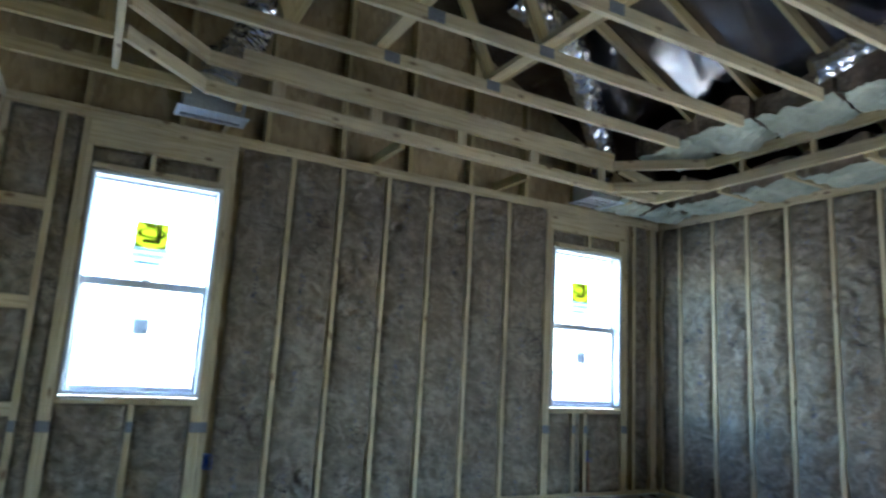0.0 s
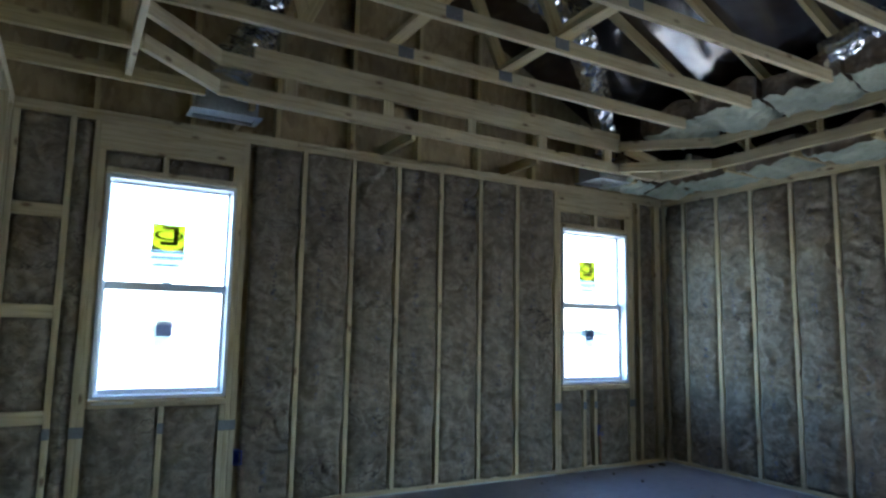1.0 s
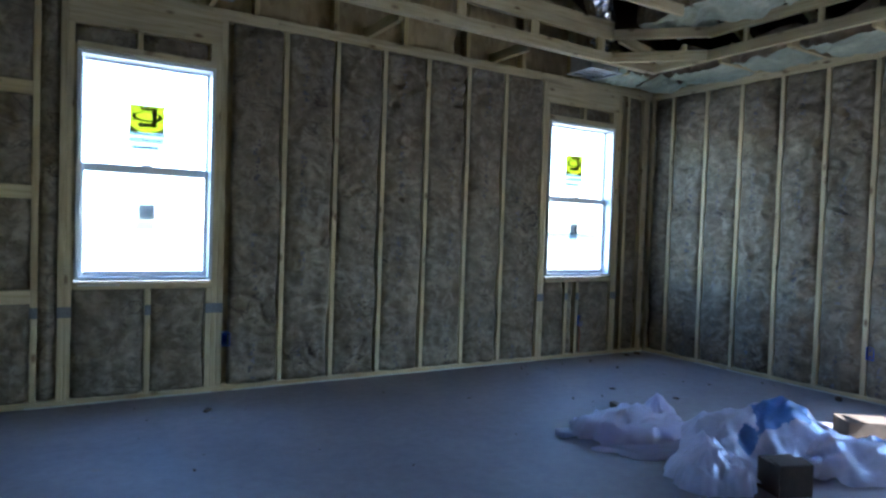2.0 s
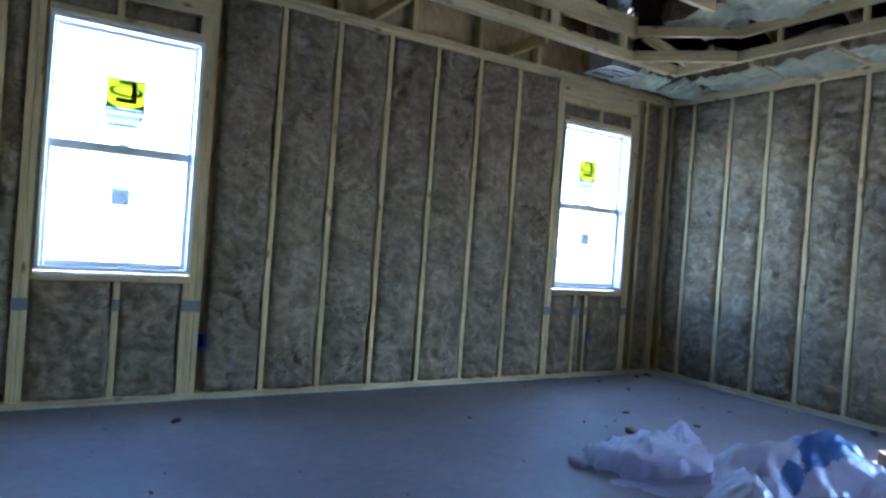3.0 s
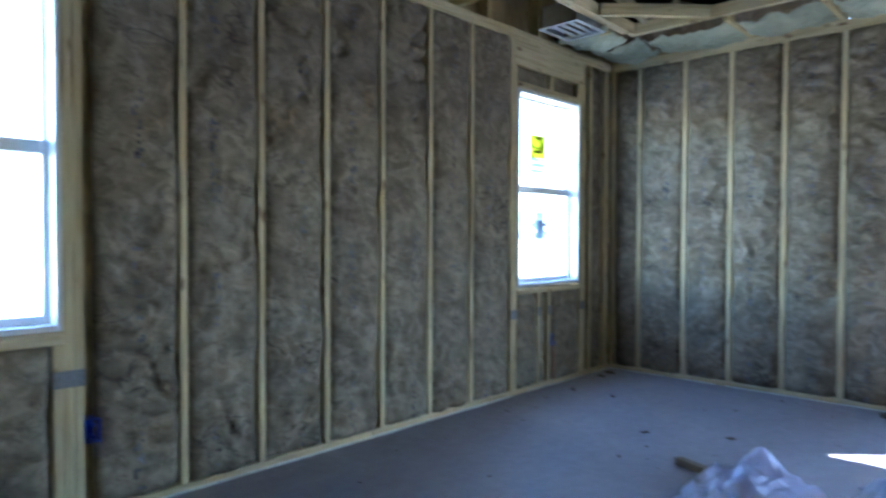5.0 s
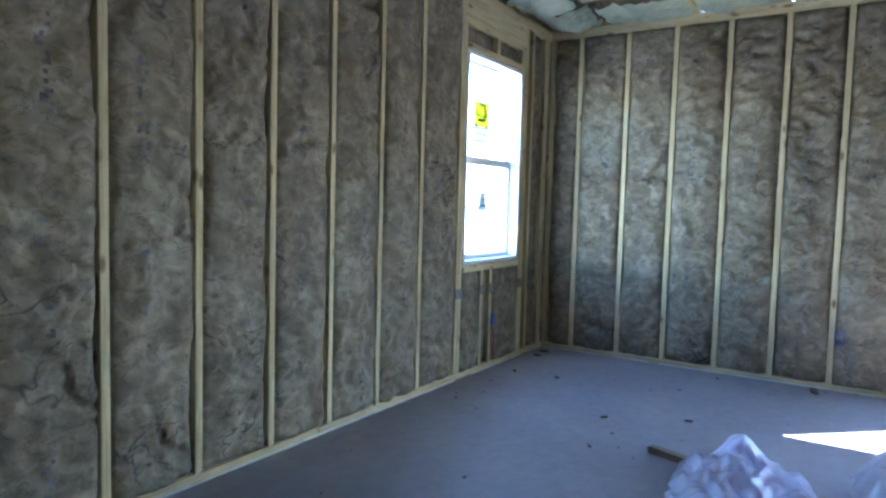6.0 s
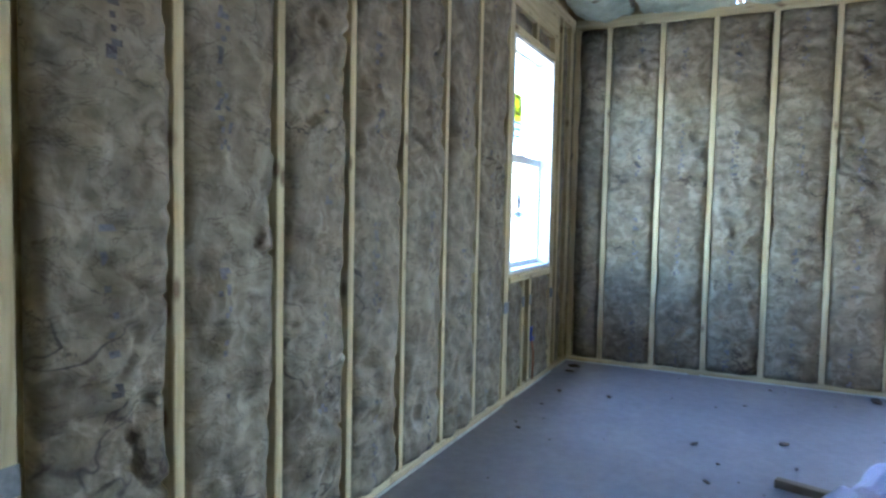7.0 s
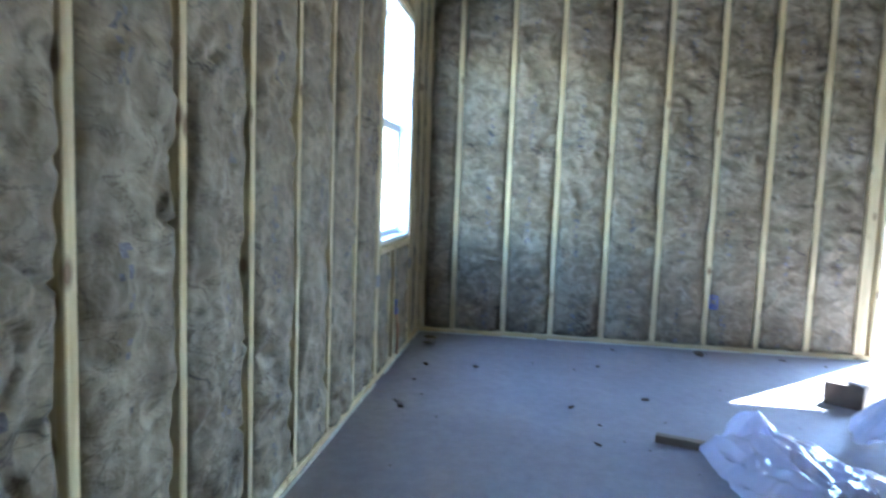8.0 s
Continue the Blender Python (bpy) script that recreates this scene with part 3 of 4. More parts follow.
def truss(y):
    top = empty("roof_truss", "raised pine roof truss with nail plates", "truss", "roof trusses", at=(0, y, 0))
    h, w = 0.089, PL
    zc = ZC + h / 2
    beam("bottom_chord", top, (-3.40, 0, zc), (0.86, 0, zc), w, h, WOOD)
    beam("side_chord", top, (XLEFT + 0.02, 0, ZT + 0.002 + h / 2), (-3.36, 0, ZT + 0.002 + h / 2), w, h, SHADEWOOD)
    beam("side_chord", top, (TB + 0.001, 0, ZT + 0.002 + h / 2), (XB + D, 0, ZT + 0.002 + h / 2), w, h, SHADEWOOD)
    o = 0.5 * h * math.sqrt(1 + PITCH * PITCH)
    beam("top_chord", top, (XB + 0.13, 0, roof_z(XB + 0.13) + o), (RIDGE_X, 0, roof_z(RIDGE_X) + o), w, h, SHADEWOOD)
    beam("top_chord", top, (XLEFT, 0, roof_z(XLEFT) + o), (RIDGE_X, 0, roof_z(RIDGE_X) + o), w, h, SHADEWOOD)
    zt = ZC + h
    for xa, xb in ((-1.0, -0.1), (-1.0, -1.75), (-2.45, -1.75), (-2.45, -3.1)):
        beam("web", top, (xa, 0, zt), (xb, 0, roof_z(xb)), w, h, SHADEWOOD, up=(1, 0, 0))
    beam("post", top, (-3.38, 0, ZT + 0.03), (-3.38, 0, roof_z(-3.38)), w, h, SHADEWOOD, up=(1, 0, 0))
    for x, z in ((-1.0, zc + 0.01), (-1.78, zc)):
        bm = bmesh.new()
        box(bm, x - 0.055, x + 0.055, -w / 2 - 0.0015, w / 2 + 0.0015, z - 0.035, z + 0.04)
        part("nail_plate", bm, STRAP, top, "grey steel nail plate")
    return top


TB, TL = 1.36, -3.32          # lines of the tray frame along the three walls
first = truss(TR_Y[0])
for y in TR_Y[1:]:
    copy_thing(first, Matrix.Translation((0, y, 0)))

# gable end above the window wall
gable = empty("gable_wall", "brown strand board gable with pine uprights", "wall", kind="structure")
bm = bmesh.new()
vs = [bm.verts.new(p) for p in ((XLEFT, 0.09, ZT - 0.02), (XB + 0.1, 0.09, ZT - 0.02), (XB + 0.1, 0.09, roof_z(XB + 0.1) + 0.112), (RIDGE_X, 0.09, roof_z(RIDGE_X) + 0.112), (XLEFT, 0.09, roof_z(XLEFT) + 0.112))]
f = bm.faces.new(vs)
ext = bmesh.ops.extrude_face_region(bm, geom=[f])["geom"]
bmesh.ops.translate(bm, verts=[v for v in ext if isinstance(v, bmesh.types.BMVert)], vec=(0, 0.015, 0))
part("sheathing", bm, OSB, gable)
x = 1.4
while x > XLEFT:
    if roof_z(x) > ZT + 0.1:
        board("stud", gable, (x - PL / 2, 0.001, ZT + 0.001), (x + PL / 2, 0.088, roof_z(x)), SHADEWOOD)
    x -= 0.61

# roof boards
roof = empty("roof", "foil-faced roof deck with dull reflections, seen from below", "roof", kind="structure")


def deck_patch(bm, x0, x1, y0, y1):
    lo = [bm.verts.new((x, y, roof_z(x) + 0.105)) for x, y in ((x0, y0), (x1, y0), (x1, y1), (x0, y1))]
    hi = [bm.verts.new(v.co + Vector((0, 0, 0.015))) for v in lo]
    bm.faces.new(lo[::-1])
    bm.faces.new(hi)
    for k in range(4):
        bm.faces.new((lo[k], lo[(k + 1) % 4], hi[(k + 1) % 4], hi[k]))


YR = (YBACK - 0.1, 0.3)
bm = bmesh.new()
deck_patch(bm, RIDGE_X, XB + 0.13, *YR)
part("roof_deck", bm, ROOFBOARD, roof)
bm = bmesh.new()
deck_patch(bm, XLEFT - 0.1, RIDGE_X, *YR)
part("roof_deck", bm, ROOFBOARD, roof)

# braces that tie the trusses together
brace = empty("truss_brace", "long pine boards tying the roof trusses together", "brace", kind="structure")
for x in (-1.0, -1.86):
    board("brace_board", brace, (x - D / 2, YBACK + 0.1, ZC + 0.0905), (x + D / 2, -1.0, ZC + 0.128), SHADEWOOD)

# ---- tray ceiling frame ----
tray = empty("tray_frame", "pine frame of a stepped tray ceiling with cut corners", "ceiling frame", kind="structure")


def rail_y(x):
    """The rail along the window wall stands slightly askew."""
    return -0.635 + (x + 2.85) * 0.034


zl, zu = 2.757, 2.958
for nm, z0 in (("lower_rail", zl), ("upper_rail", zu)):
    low = nm == "lower_rail"
    h = D
    zc = z0 + h / 2
    xe = TB if low else 0.78
    beam(nm, tray, (-2.83, rail_y(-2.83), zc), (xe, rail_y(xe), zc), PL, h)
    if low:
        beam(nm, tray, (-2.7, rail_y(-2.7) + PL + 0.001, zc + 0.003), (xe - 0.1, rail_y(xe) + PL + 0.001, zc + 0.003), PL, h)
    else:
        beam(nm, tray, (-2.6, rail_y(-2.6) + 0.022, zc + h + 0.001), (0.80, rail_y(0.8) + 0.022, zc + h + 0.001), PL, h)
    board(nm, tray, (TB - PL, YBACK, z0), (TB, rail_y(TB) - 0.02 if low else -1.08, z0 + h))
    beam("corner_rail", tray, (0.75, rail_y(0.75) - 0.03, zc), (TB - 0.045, -1.09, zc), PL, h - 0.002)
    beam("corner_rail", tray, (-2.83, rail_y(-2.83) - 0.02, zc), (TL + 0.01, -1.13, zc), PL, h - 0.002)
beam("corner_strut", tray, (0.80, rail_y(0.8) - 0.06, zu + 0.02), (TB - 0.02, rail_y(TB) - 0.1, zl + 0.11), PL, 0.088)
board("side_rail", tray, (TL - PL, YBACK, zl - 0.004), (TL, -0.59, zl + 0.085))
for x in (-2.35, -1.62, -0.88, -0.15, 0.62):
    beam("upright", tray, (x, rail_y(x) + 0.001, zl + D), (x, rail_y(x) + 0.001, zu), 0.036, 0.088, up=(1, 0, 0))
for y in (-0.85, -1.46, -2.07, -2.68, -3.29, -3.9):
    board("upright", tray, (TB - PL + 0.002, y, zl + D), (TB - 0.002, y + PL, zu))
beam("end_chord", tray, (XLEFT + 0.02, -0.70, ZT + 0.047), (-2.9, -0.655, ZT + 0.047), PL, D, SHADEWOOD)
# short cross pieces that carry the frame from the window wall
for x in (-2.6, -1.38, -0.16, 1.05):
    board("cross_piece", tray, (x, rail_y(x) + 0.065, ZT + 0.003), (x + PL, 0.08, ZT + 0.09), SHADEWOOD)


# ---- faced batts over the step of the ceiling ----
def faced_batt(x0, x1, y0, y1, z0, z1, thick, seed, label):
    """A batt lying across a truss bay: pale paper below, bare wool above and at its end."""
    top = empty("ceiling_batt", label, "insulation", "faced ceiling batts", at=(x0, y0, z0))
    lx, ly = x1 - x0, y1 - y0
    nx, ny = 44, 26
    bm, bw = bmesh.new(), bmesh.new()
    lo, hi = [], []
    for i in range(nx + 1):
        u = i / nx
        a, b = [], []
        for j in range(ny + 1):
            v = j / ny
            p = Vector((u * lx, v * ly, seed * 3.7))
            sag = 0.06 * math.sin(math.pi * v) ** 0.7 * (0.7 + 0.5 * noise.noise(p * 2.0))
            wr = 0.024 * noise.noise(p * 6) + 0.06 * (abs(noise.noise(Vector((p.x * 9, p.y * 5, seed)))) - 0.2) + 0.03 * (abs(noise.noise(p * 15)) - 0.2)
            z = (z1 - z0) * u + 0.03 - sag + wr
            x = u * lx + (0.05 * noise.noise(Vector((v * 4, seed, 1))) - 0.06 * math.sin(math.pi * v) if i == 0 else 0)
            a.append(bm.verts.new((x, v * ly, z)))
            zt = (z1 - z0) * u + 0.03 + thick * (1 - 0.45 * u) * (0.8 + 0.35 * noise.noise(p * 4)) - 0.3 * sag
            b.append((bw.verts.new((x + 0.02 * noise.noise(p * 15), v * ly, z + 0.004)), bw.verts.new((x + 0.03 * noise.noise(p * 11), v * ly, zt))))
        lo.append(a)
        hi.append(b)
    for i in range(nx):
        for j in range(ny):
            bm.faces.new((lo[i][j], lo[i][j + 1], lo[i + 1][j + 1], lo[i + 1][j]))
            bw.faces.new((hi[i][j][1], hi[i + 1][j][1], hi[i + 1][j + 1][1], hi[i][j + 1][1]))
    for row in (hi[0], hi[-1], [r[0] for r in hi], [r[-1] for r in hi]):
        for p, q in zip(row, row[1:]):
            bw.faces.new((p[0], q[0], q[1], p[1]))
    part("facing", bm, FACING, top, "pale blue-grey paper facing", True)
    part("wool", bw, TORNWOOL, top, "dark brown wool", True)
    return top


gaps = [-0.48] + TR_Y
for k, (ya, yb) in enumerate(zip(gaps, gaps[1:])):
    y1, y0 = ya - 0.02, yb + 0.02
    faced_batt(TB + 0.10, XB + 0.03 - 0.035 * (k % 2), y0 + 0.003, y1 - 0.008, ZT - 0.01, ZT - 0.01, 0.23, k + 1, "batt with pale paper facing above the ceiling step")
    if k == 0:
        faced_batt(0.98, TB - 0.02, -1.17, -0.60, 3.11, 3.04, 0.2, 61, "sagging batt with pale paper facing and a torn wool end")
    else:
        faced_batt(1.03 if k == 3 else 0.90 + 0.05 * (k % 3), TB - 0.02, y0 - 0.012, y1 + 0.012, 3.10, 3.02, 0.23, k + 21, "sagging batt with pale paper facing and a torn wool end")
faced_batt(0.95, TB - 0.01, -0.44, -0.01, ZT + 0.004, ZT - 0.01, 0.12, 41, "batt with pale paper facing in the ceiling corner")
faced_batt(TB + 0.075, XB - 0.01, -0.455, -0.03, ZT + 0.004, ZT - 0.01, 0.12, 43, "batt with pale paper facing in the ceiling corner")


# ---- air ducts ----
def duct(points, radius, seed, label):
    """A crinkled foil hose along a bent line."""
    bm = bmesh.new()
    pts = [Vector(p) for p in points]
    line = []
    for a in range(len(pts) - 1):
        p0, p1, p2, p3 = pts[max(a - 1, 0)], pts[a], pts[a + 1], pts[min(a + 2, len(pts) - 1)]
        for k in range(24):
            t = k / 24
            line.append(0.5 * (2 * p1 + (p2 - p0) * t + (2 * p0 - 5 * p1 + 4 * p2 - p3) * t * t + (3 * p1 - p0 - 3 * p2 + p3) * t ** 3))
    line.append(pts[-1])
    rings = []
    n = 28
    for i, c in enumerate(line):
        d = (line[min(i + 1, len(line) - 1)] - line[max(i - 1, 0)]).normalized()
        u = d.cross(Vector((0.3, 1, 0.2))).normalized()
        w = d.cross(u)
        ring = []
        for k in range(n):
            a = 2 * math.pi * k / n
            q = c * 14 + (u * math.cos(a) + w * math.sin(a)) * 2.5 + Vector((seed, 0, 0))
            r = radius * (1 + (0.02 if i % 2 else -0.015) + 0.16 * noise.noise(q) + 0.10 * noise.noise(q * 2.7))
            ring.append(bm.verts.new(c + (u * math.cos(a) + w * math.sin(a)) * r))
        rings.append(ring)
    for a, b in zip(rings, rings[1:]):
        for k in range(n):
            bm.faces.new((a[k], a[(k + 1) % n], b[(k + 1) % n], b[k]))
    bm.faces.new(rings[0])
    bm.faces.new(rings[-1])
    ob = new("flexible_duct", mesh_of(bm, "duct", FOIL))
    return tagged(ob, label, "duct", "foil ducts")


def boot(x0, x1, y0, y1, z0, z1, label):
    """A folded sheet-steel register boot with a flange and slots."""
    top = empty("register_boot", label, "duct boot", "register boots", at=(x0, y0, z0))
    w, l, h = x1 - x0, y1 - y0, z1 - z0
    bm = bmesh.new()
    t = 0.004
    for a in ((0, w, 0, t), (0, w, l - t, l), (0, t, t, l - t), (w - t, w, t, l - t)):
        box(bm, a[0], a[1], a[2], a[3], 0.004, h)
    box(bm, 0, w, 0, l, h, h + t)
    part("body", bm, STEEL, top)
    bm = bmesh.new()
    for a in ((-0.03, w + 0.03, -0.03, 0), (-0.03, w + 0.03, l, l + 0.03), (-0.03, 0, 0, l), (w, w + 0.03, 0, l)):
        box(bm, a[0], a[1], a[2], a[3], 0, 0.003)
    part("flange", bm, STEEL, top)
    for k in range(3):
        bm = bmesh.new()
        yy = l * (k + 1) / 4
        box(bm, 0.005, w - 0.005, yy - 0.02, yy + 0.02, 0.012, 0.016, 0.0, pose(0, 0, 0.0, 0, 0, 0))
        part("slat", bm, STEEL, top)
    return top


boot(-2.93, -2.53, -0.50, -0.33, ZT - 0.04, ZT + 0.11, "galvanised steel register boot between boards near the ceiling")
boot(0.60, 0.93, -0.44, -0.16, ZT - 0.02, ZT + 0.14, "galvanised steel register boot above the ceiling corner")
duct(((-2.72, -0.41, 2.93), (-2.68, -0.40, 3.10), (-2.54, -0.42, 3.32), (-2.44, -0.42, 3.80), (-2.3, -0.6, 4.25), (-2.2, -1.2, 4.5)), 0.135, 1, "silver foil hose rising from a boot into the roof")
duct(((0.80, -0.28, 2.95), (0.84, -0.30, 3.18), (0.595, -0.45, 3.42), (0.21, -0.75, 3.55), (-0.227, -1.03, 3.73), (-0.7, -1.02, 3.95)), 0.12, 2, "silver foil hose rising from a boot into the roof")
duct(((0.62, -2.50, 3.13), (0.68, -2.58, 3.17), (0.75, -2.70, 3.26), (0.82, -2.87, 3.32), (0.83, -3.2, 3.33)), 0.085, 4, "silver foil hose over the ceiling batts")


# ---- nail-stop straps and electric boxes ----
straps = empty("stud_straps", "grey steel strips nailed over notched studs", "strap", kind="structure")
for x0, x1 in ((-3.481, -3.402), (-2.968, -2.930), (-2.575, -2.456), (0.433, 0.512), (1.387, 1.465), (0.919, 0.959), (0.779, 0.819), (-3.626, -3.586)):
    bm = bmesh.new()
    box(bm, x0 - 0.002, x1 + 0.002, -0.0045, -0.0008, 0.570, 0.640, 0.001)
    part("strap", bm, STRAP, straps)


def electric_box(m):
    top = empty("outlet_box", "blue plastic electrical box nailed to a stud", "electrical box", "outlet boxes")
    top.matrix_basis = m
    bm = bmesh.new()
    w, h, d, t = 0.056, 0.098, 0.07, 0.004
    for a in ((0, w, 0, t), (0, w, h - t, h), (0, t, t, h - t), (w - t, w, t, h - t)):
        box(bm, a[0], a[1], -0.014, d, a[2], a[3], 0.0008)
    box(bm, t, w - t, d - t, d, t, h - t)
    part("body", bm, BLUEBOX, top)
    for z in (0.018, h - 0.03):
        bm = bmesh.new()
        box(bm, w / 2 - 0.006, w / 2 + 0.006, -0.010, 0.02, z, z + 0.012)
        part("screw_lug", bm, BLUEBOX, top)
    return top


electric_box(pose(-2.456, 0, 0.325))
electric_box(pose(0.959, 0, 0.315))
electric_box(pose(XB, B_STUDS[5] - PL / 2 - 0.001, 0.325, 0, 0, -90))


def cable(points, label):
    cu = bpy.data.curves.new("cable", "CURVE")
    cu.dimensions, cu.bevel_depth, cu.bevel_resolution = "3D", 0.006, 3
    sp = cu.splines.new("BEZIER")
    sp.bezier_points.add(len(points) - 1)
    for bp, p in zip(sp.bezier_points, points):
        bp.co, bp.handle_left_type, bp.handle_right_type = p, "AUTO", "AUTO"
    cu.materials.append(CABLE)
    return tagged(new("electric_cable", cu), label, "cable")


CABLE = plain("rusty_sheath", (0.32, 0.12, 0.06), 0.5, 0, 30.0, 0.15)
cable(((0.969, -0.008, 0.33), (0.974, -0.022, 0.24), (0.964, -0.026, 0.14), (0.972, -0.022, 0.05)), "reddish cable hanging from an electrical box")


# ---- things on the slab ----
def scrap(x, y, size, seed):
    """A small torn lump of wool or wood."""
    bm = bmesh.new()
    bmesh.ops.create_icosphere(bm, subdivisions=2, radius=1.0)
    r = random.Random(seed)
    a = r.uniform(0, 3.1)
    sx, sy, sz = size * r.uniform(0.7, 1.3), size * r.uniform(0.35, 0.6), size * r.uniform(0.25, 0.4)
    for v in bm.verts:
        k = 1 + 0.45 * noise.noise(v.co * 2.2 + Vector((seed, 0, 0)))
        v.co = Vector((v.co.x * sx * k, v.co.y * sy * k, max(-0.6, v.co.z) * sz * k))
    low = min(v.co.z for v in bm.verts)
    bmesh.ops.translate(bm, verts=bm.verts, vec=(0, 0, -low))
    ob = new("scrap", mesh_of(bm, "scrap", DEBRIS, True))
    ob.matrix_basis = pose(x, y, 0.0, 0, 0, math.degrees(a))
    return tagged(ob, "small dark scrap lying on the slab", "debris", "scraps on the slab")


for k, (x, y, z) in enumerate(((0.94, -0.225, 0.035), (0.965, -0.549, 0.042), (0.54, -1.553, 0.030), (0.31, -1.127, 0.032), (0.07, -1.255, 0.022), (-0.19, -1.222, 0.026),
                               (0.10, -0.23, 0.022), (0.60, -0.21, 0.016), (1.68, -0.13, 0.06), (1.52, -0.14, 0.045), (-2.64, -0.486, 0.05), (1.72, -2.12, 0.065), (1.62, -2.95, 0.03), (1.72, -2.7, 0.03),
                               (-2.9, -1.5, 0.02), (-1.9, -1.9, 0.015), (1.2, -1.35, 0.018), (-0.9, -0.9, 0.015), (1.70, -1.5, 0.022), (-1.4, -0.5, 0.014))):
    scrap(x, y, z * 0.72, k + 3)
for k in range(26):
    rr = random.Random(900 + k)
    scrap(rr.uniform(-3.3, 1.8), rr.uniform(-2.4, -0.08), rr.uniform(0.005, 0.010), 60 + k)

stick = empty("scrap_stick", "short dark offcut of wood on the slab", "wood offcut")
beam("offcut", stick, (-0.075, -1.50, 0.02), (-0.19, -1.86, 0.02), 0.045, 0.038, [wood("old_wood", 0, (0.12, 0.09, 0.06), (0.06, 0.045, 0.03))] * 3)


def plastic(name, col, rough):
    m, nt, b = nodes_of(name, rough)
    v = coords(nt)
    n = noise_of(nt, v, 6.0, 4.0)
    nt.links.new(ramp(nt, n, (0.3, tuple(c * 0.85 for c in col)), (0.7, col)), b.inputs["Base Color"])
    bump(nt, b, noise_of(nt, v, 11.0, 4.0, 0.6, 0.8), 0.6, 0.02)
    b.inputs["Specular IOR Level"].default_value = 1.0
    b.inputs["Coat Weight"].default_value = 0.6
    b.inputs["Coat Roughness"].default_value = 0.08
    tl = nt.nodes.new("ShaderNodeBsdfTranslucent")
    tl.inputs[0].default_value = (*col, 1)
    mx = add(nt, "MixShader", Fac=0.45)
    nt.links.new(b.outputs[0], mx.inputs[1])
    nt.links.new(tl.outputs[0], mx.inputs[2])
    nt.links.new(mx.outputs[0], nt.nodes["Material Output"].inputs[0])
    return m


BAGWHITE = plastic("white_plastic_film", (0.86, 0.85, 1.0), 0.22)
BAGCLEAR = plastic("cloudy_plastic_film", (0.83, 0.81, 1.0), 0.16)
BAGBLUE = plastic("blue_printed_film", (0.17, 0.31, 0.66), 0.3)


def sack(label, centre, half, turn, height, peaks, mat, seed, blue=None):
    """A collapsed plastic sack: thin film drawn up into peaks, with pleats that run down from them to its rim on the slab."""
    top = empty("plastic_sack", label, "plastic bag", "sacks on the slab", at=(centre[0], centre[1], 0))
    top.rotation_euler.z = radians(turn)
    off = Vector((seed * 7.3, seed * 2.1, seed))
    nr, na = 46, 120

    def tent(x, y, a, b, reach, k):
        """Film drawn up along the line from a to b, each (x, y, height)."""
        dx, dy = b[0] - a[0], b[1] - a[1]
        t = min(1.0, max(0.0, ((x - a[0]) * dx + (y - a[1]) * dy) / max(dx * dx + dy * dy, 1e-9)))
        px, py = x - a[0] - t * dx, y - a[1] - t * dy
        ang = math.atan2(py, px)
        ring = Vector((1.6 * math.cos(ang) + 2 * t, 1.6 * math.sin(ang), seed + 3.1 * k))
        far = reach * (1 + 0.35 * noise.noise(ring) + 0.15 * noise.noise(ring * 3.0))
        return (a[2] + t * (b[2] - a[2])) * math.sin(min(1.0, max(0.0, 1 - math.hypot(px, py) / far)) * 1.5)

    def point(i, k):
        a = 2 * math.pi * k / na
        r = (i / nr) ** 0.75
        ca, sa = math.cos(a), math.sin(a)
        rim = 1 + 0.20 * noise.noise(Vector((1.7 * ca, 1.7 * sa, seed))) + 0.12 * noise.noise(Vector((5 * ca, 5 * sa, seed + 5)))
        x, y = half[0] * r * rim * ca, half[1] * r * rim * sa
        q = Vector((x, y, 0)) + off
        z = height * max(0.0, 1 - r ** 6) ** 0.6 * (0.85 + 0.5 * noise.noise(q * 4.5))
        for n, (p0, p1, reach) in enumerate(peaks):
            t = tent(x, y, p0, p1, reach, n)
            h = max(0.0, 0.05 - abs(z - t)) / 0.05
            z = max(z, t) + 0.0125 * h * h
        bend = Vector((noise.noise(q * 3.1), noise.noise(q * 3.1 + Vector((31, 7, 2))), 0)) * 0.12
        w = q + bend
        live = min(1.0, (1 - r) * 6)
        fold = 0.075 * (0.20 - abs(noise.noise(Vector((w.x * 4.2 + w.y * 2, w.y * 3.4 - w.x * 2, seed)))))
        fold += 0.045 * (0.20 - abs(noise.noise(Vector((w.x * 4 - w.y * 7, w.y * 8, seed + 9)))))
        fold += 0.022 * (0.20 - abs(noise.noise(Vector((w.x * 5 + w.y * 9, w.y * 14 - w.x * 3, seed + 4))))) + 0.007 * (0.18 - abs(noise.noise(w * 20)))
        z += live * fold * (0.25 if height < 0.05 else 1.0)
        return Vector((x + 0.4 * live * bend.x, y + 0.4 * live * bend.y, max(z, 0.0) + 0.004))

    grid = [[point(i, k) for k in range(na)] for i in range(nr + 1)]
    grid[0] = [grid[0][0]] * na
    body, print_bm = bmesh.new(), bmesh.new()
    vb = [[body.verts.new(p) for p in row] for row in grid]
    vp = [[print_bm.verts.new(p) for p in row] for row in grid]
    for i in range(nr):
        for k in range(na):
            c = (grid[i][k] + grid[i + 1][(k + 1) % na]) / 2
            mesh, q = (print_bm, vp) if blue and blue(c.x, c.y, noise.noise(c * 6)) else (body, vb)
            if i == 0:
                mesh.faces.new((q[0][0], q[1][k], q[1][(k + 1) % na]))
            else:
                mesh.faces.new((q[i][k], q[i + 1][k], q[i + 1][(k + 1) % na], q[i][(k + 1) % na]))
    for b in (body, print_bm):
        bmesh.ops.delete(b, geom=[v for v in b.verts if not v.link_faces], context="VERTS")
    part("skin", body, mat, top, smooth=True)
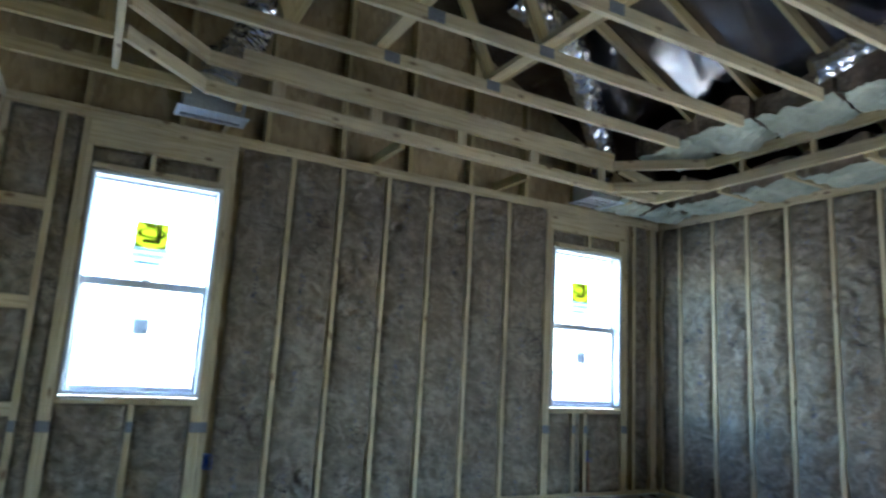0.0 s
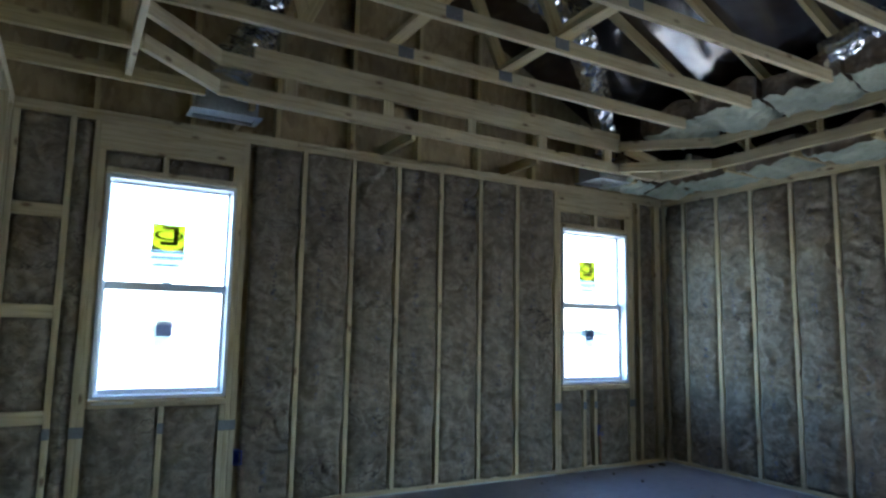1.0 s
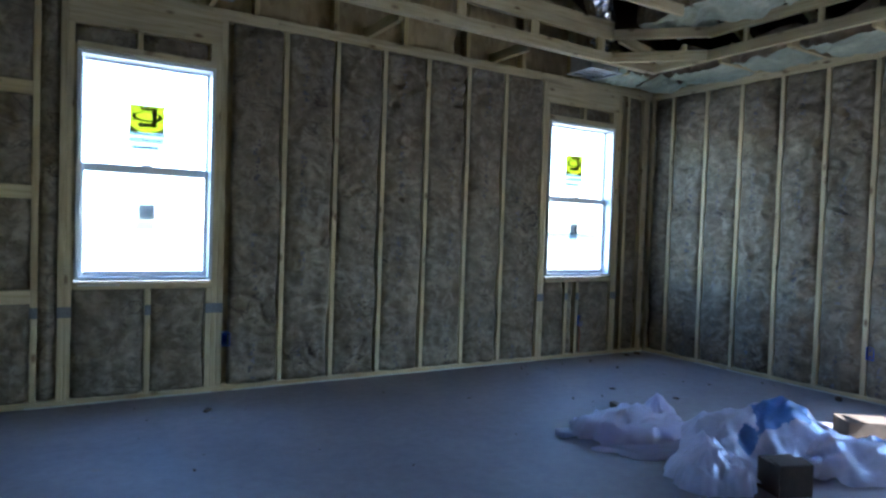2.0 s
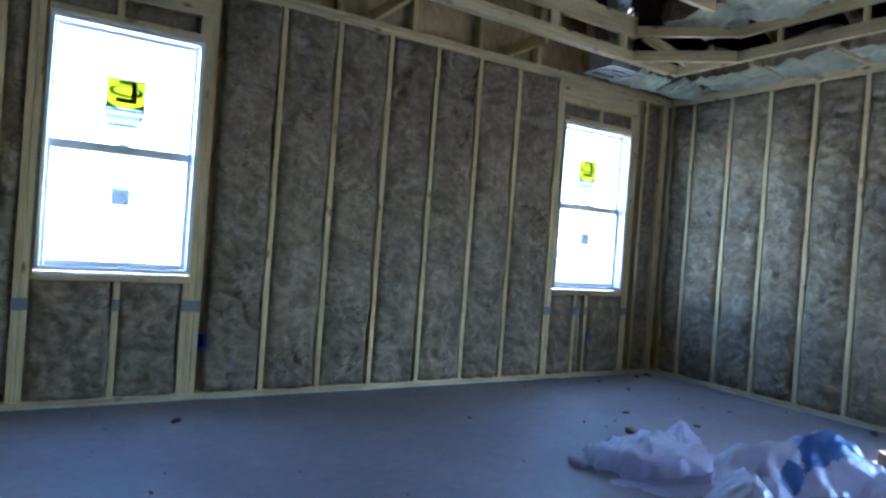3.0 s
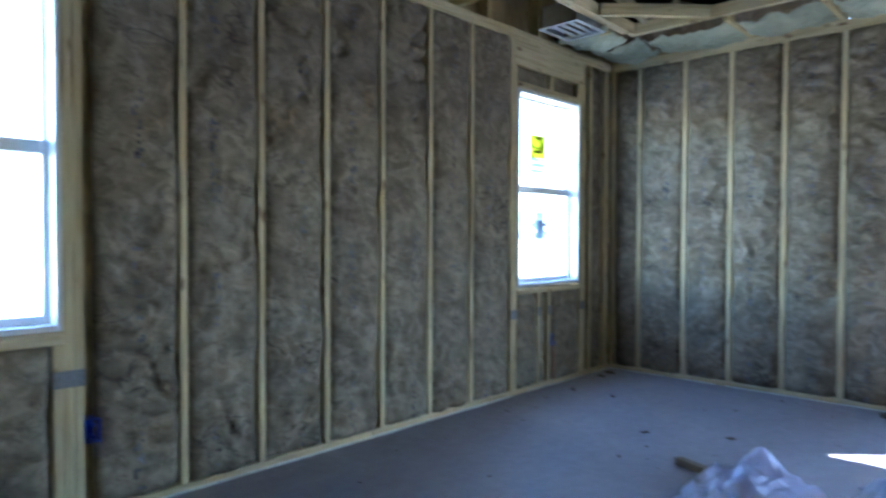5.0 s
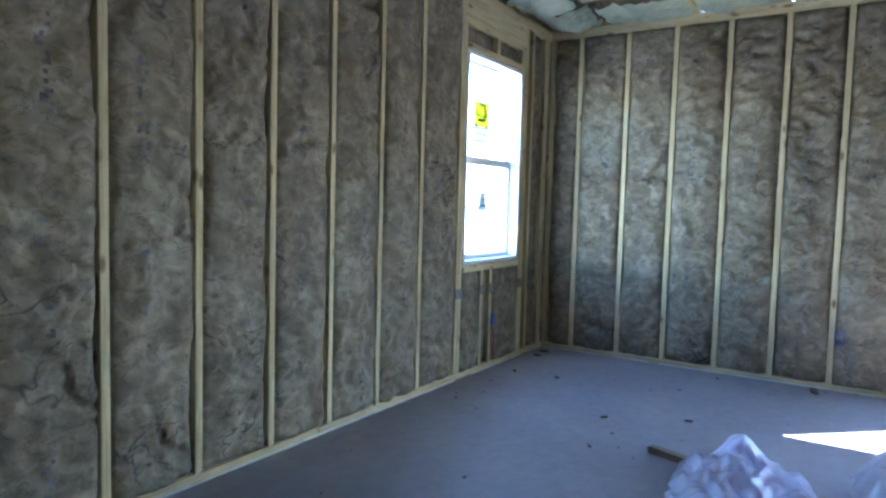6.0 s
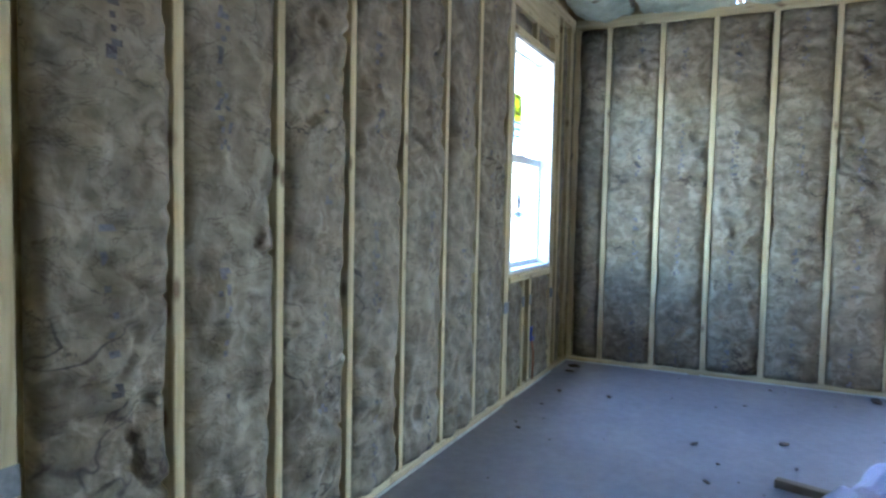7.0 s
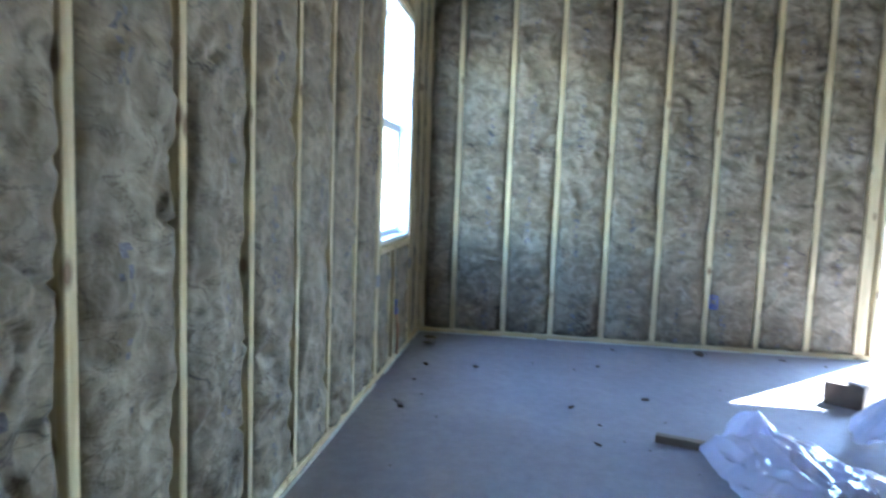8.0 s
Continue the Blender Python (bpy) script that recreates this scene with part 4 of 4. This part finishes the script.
    if blue:
        part("printed_panel", print_bm, BAGBLUE, top, "blue printed part", True)
    else:
        print_bm.free()
    return top


RIDGE_A, RIDGE_B = (-0.22, 0.13, 0.25), (0.14, 0.06, 0.31)


def top_band(x, y, n):
    """Blue band under the high end of the ridge and a small blue field lower down."""
    dx, dy = RIDGE_B[0] - RIDGE_A[0], RIDGE_B[1] - RIDGE_A[1]
    long = math.hypot(dx, dy)
    t = ((x - RIDGE_A[0]) * dx + (y - RIDGE_A[1]) * dy) / long
    side = ((y - RIDGE_A[1]) * dx - (x - RIDGE_A[0]) * dy) / long
    return (0.17 < t + 0.03 * n - 0.3 * side < 0.50 and -0.15 < side + 0.02 * n < 0.03) or math.hypot((x + 0.20) / 1.4, y + 0.03) + 0.02 * n < 0.05


sack("crumpled cloudy plastic sack drawn up to a knot", (-0.40, -1.97), (0.42, 0.30), 0, 0.105, (((0.33, 0.05, 0.20), (0.30, 0.05, 0.19), 0.13), ((-0.2, 0.05, 0.12), (0.1, 0.02, 0.13), 0.2)), BAGCLEAR, 1)
sack("thin flat plastic scrap beside a sack", (-0.80, -1.85), (0.11, 0.055), 15, 0.03, (), BAGCLEAR, 5)
sack("flat cloudy plastic sheet under a sack", (-0.52, -2.24), (0.36, 0.20), -12, 0.012, (), BAGCLEAR, 6)
sack("crumpled white plastic sack with a blue printed band", (-0.10, -2.70), (0.58, 0.31), -8, 0.11, ((RIDGE_A, RIDGE_B, 0.30), (RIDGE_B, (0.42, -0.14, 0.14), 0.30)), BAGWHITE, 2, top_band)
sack("crumpled white plastic sack with blue print", (0.28, -3.04), (0.46, 0.24), -14, 0.12, (((-0.25, 0.06, 0.18), (0.2, 0.0, 0.15), 0.22),), BAGWHITE, 3,
     lambda x, y, n: 0.04 < x + 0.03 * n < 0.13)
sack("small crumpled white plastic sack on the slab", (-0.69, -2.76), (0.23, 0.22), 40, 0.15, (((-0.05, 0.02, 0.20), (0.08, 0.02, 0.22), 0.16),), BAGWHITE, 4)

CARD = plain("brown_cardboard", (0.085, 0.058, 0.036), 0.85, 0, 15.0, 0.2)


def carton(x, y, turn, w, d, h, label):
    """An open cardboard box with its flaps half folded in."""
    top = empty("cardboard_box", label, "box", "boxes on the slab", at=(x, y, 0))
    top.rotation_euler.z = radians(turn)
    t = 0.005
    bm = bmesh.new()
    for a in ((-w, w, -d, t - d), (-w, w, d - t, d), (-w, t - w, t - d, d - t), (w - t, w, t - d, d - t)):
        box(bm, a[0], a[1], a[2], a[3], 0, h)
    box(bm, t - w, w - t, t - d, d - t, 0.001, 0.006)
    part("body", bm, CARD, top)
    for sgn in (-1, 1):
        bm = bmesh.new()
        box(bm, -w, w, 0.002 - d, 0, -0.002, 0.002)
        part("flap", bm, CARD, top).matrix_basis = pose(0, (d - 0.002) * sgn, h + 0.003, 12 if sgn > 0 else 190, 0, 0)
    return top


carton(0.82, -2.75, -38, 0.15, 0.10, 0.13, "small brown cardboard box on the slab")
carton(-0.44, -2.99, -20, 0.09, 0.08, 0.15, "brown cardboard box between plastic sacks")

# ---- outside, beyond the panes ----
house = empty("neighbour_house", "pale house with a grey roof far outside the windows", "house", at=(203, 150, -0.18))
house.rotation_euler.z = radians(-52)
DARKPANE = plain("dark_far_glass", (0.03, 0.035, 0.05), 0.2, 0, 2.0, 0.2)
bm = bmesh.new()
box(bm, -13, 13, -8, 8, 0, 6.4)
part("wall", bm, SIDING, house)
bm = bmesh.new()
pts = [(-13.8, -8.8, 6.4), (13.8, -8.8, 6.4), (13.8, 8.8, 6.4), (-13.8, 8.8, 6.4), (-9.5, 0, 10.4), (9.5, 0, 10.4)]
v = [bm.verts.new(p) for p in pts]
for f in ((0, 1, 5, 4), (1, 2, 5), (2, 3, 4, 5), (3, 0, 4), (3, 2, 1, 0)):
    bm.faces.new([v[i] for i in f])
part("roof", bm, ROOFING, house)
for x in (-9.0, -3.5, 3.5, 9.0):
    for z in (1.0, 4.2):
        bm = bmesh.new()
        box(bm, x - 0.7, x + 0.7, -8.06, -7.99, z, z + 1.5)
        part("window", bm, DARKPANE, house)

# low dark line of far trees
far = empty("backdrop", "low dark line of trees on the horizon", "trees", kind="structure", at=(-3.4, -3.8, -0.18))
# foliage lightened to blue-grey: the haze of the distance is mixed into its colour
HAZED_LEAF = plain("hazed_foliage", (0.10, 0.115, 0.125), 0.9, 0, 0.3, 0.4)
bm = bmesh.new()
prev = None
for k in range(121):
    a = radians(28 + 44 * k / 120)
    top_z = 2.0 + 0.45 * noise.noise(Vector((k * 0.23, 0, 0))) + 0.35 * noise.noise(Vector((k * 0.9, 3, 0)))
    ring = [bm.verts.new((r * math.sin(a), r * math.cos(a), z)) for r, z in ((230, 0), (231, top_z), (236, top_z), (237, 0))]
    if prev:
        for q in range(3):
            bm.faces.new((prev[q], ring[q], ring[q + 1], prev[q + 1]))
    prev = ring
part("tree_line", bm, HAZED_LEAF, far)
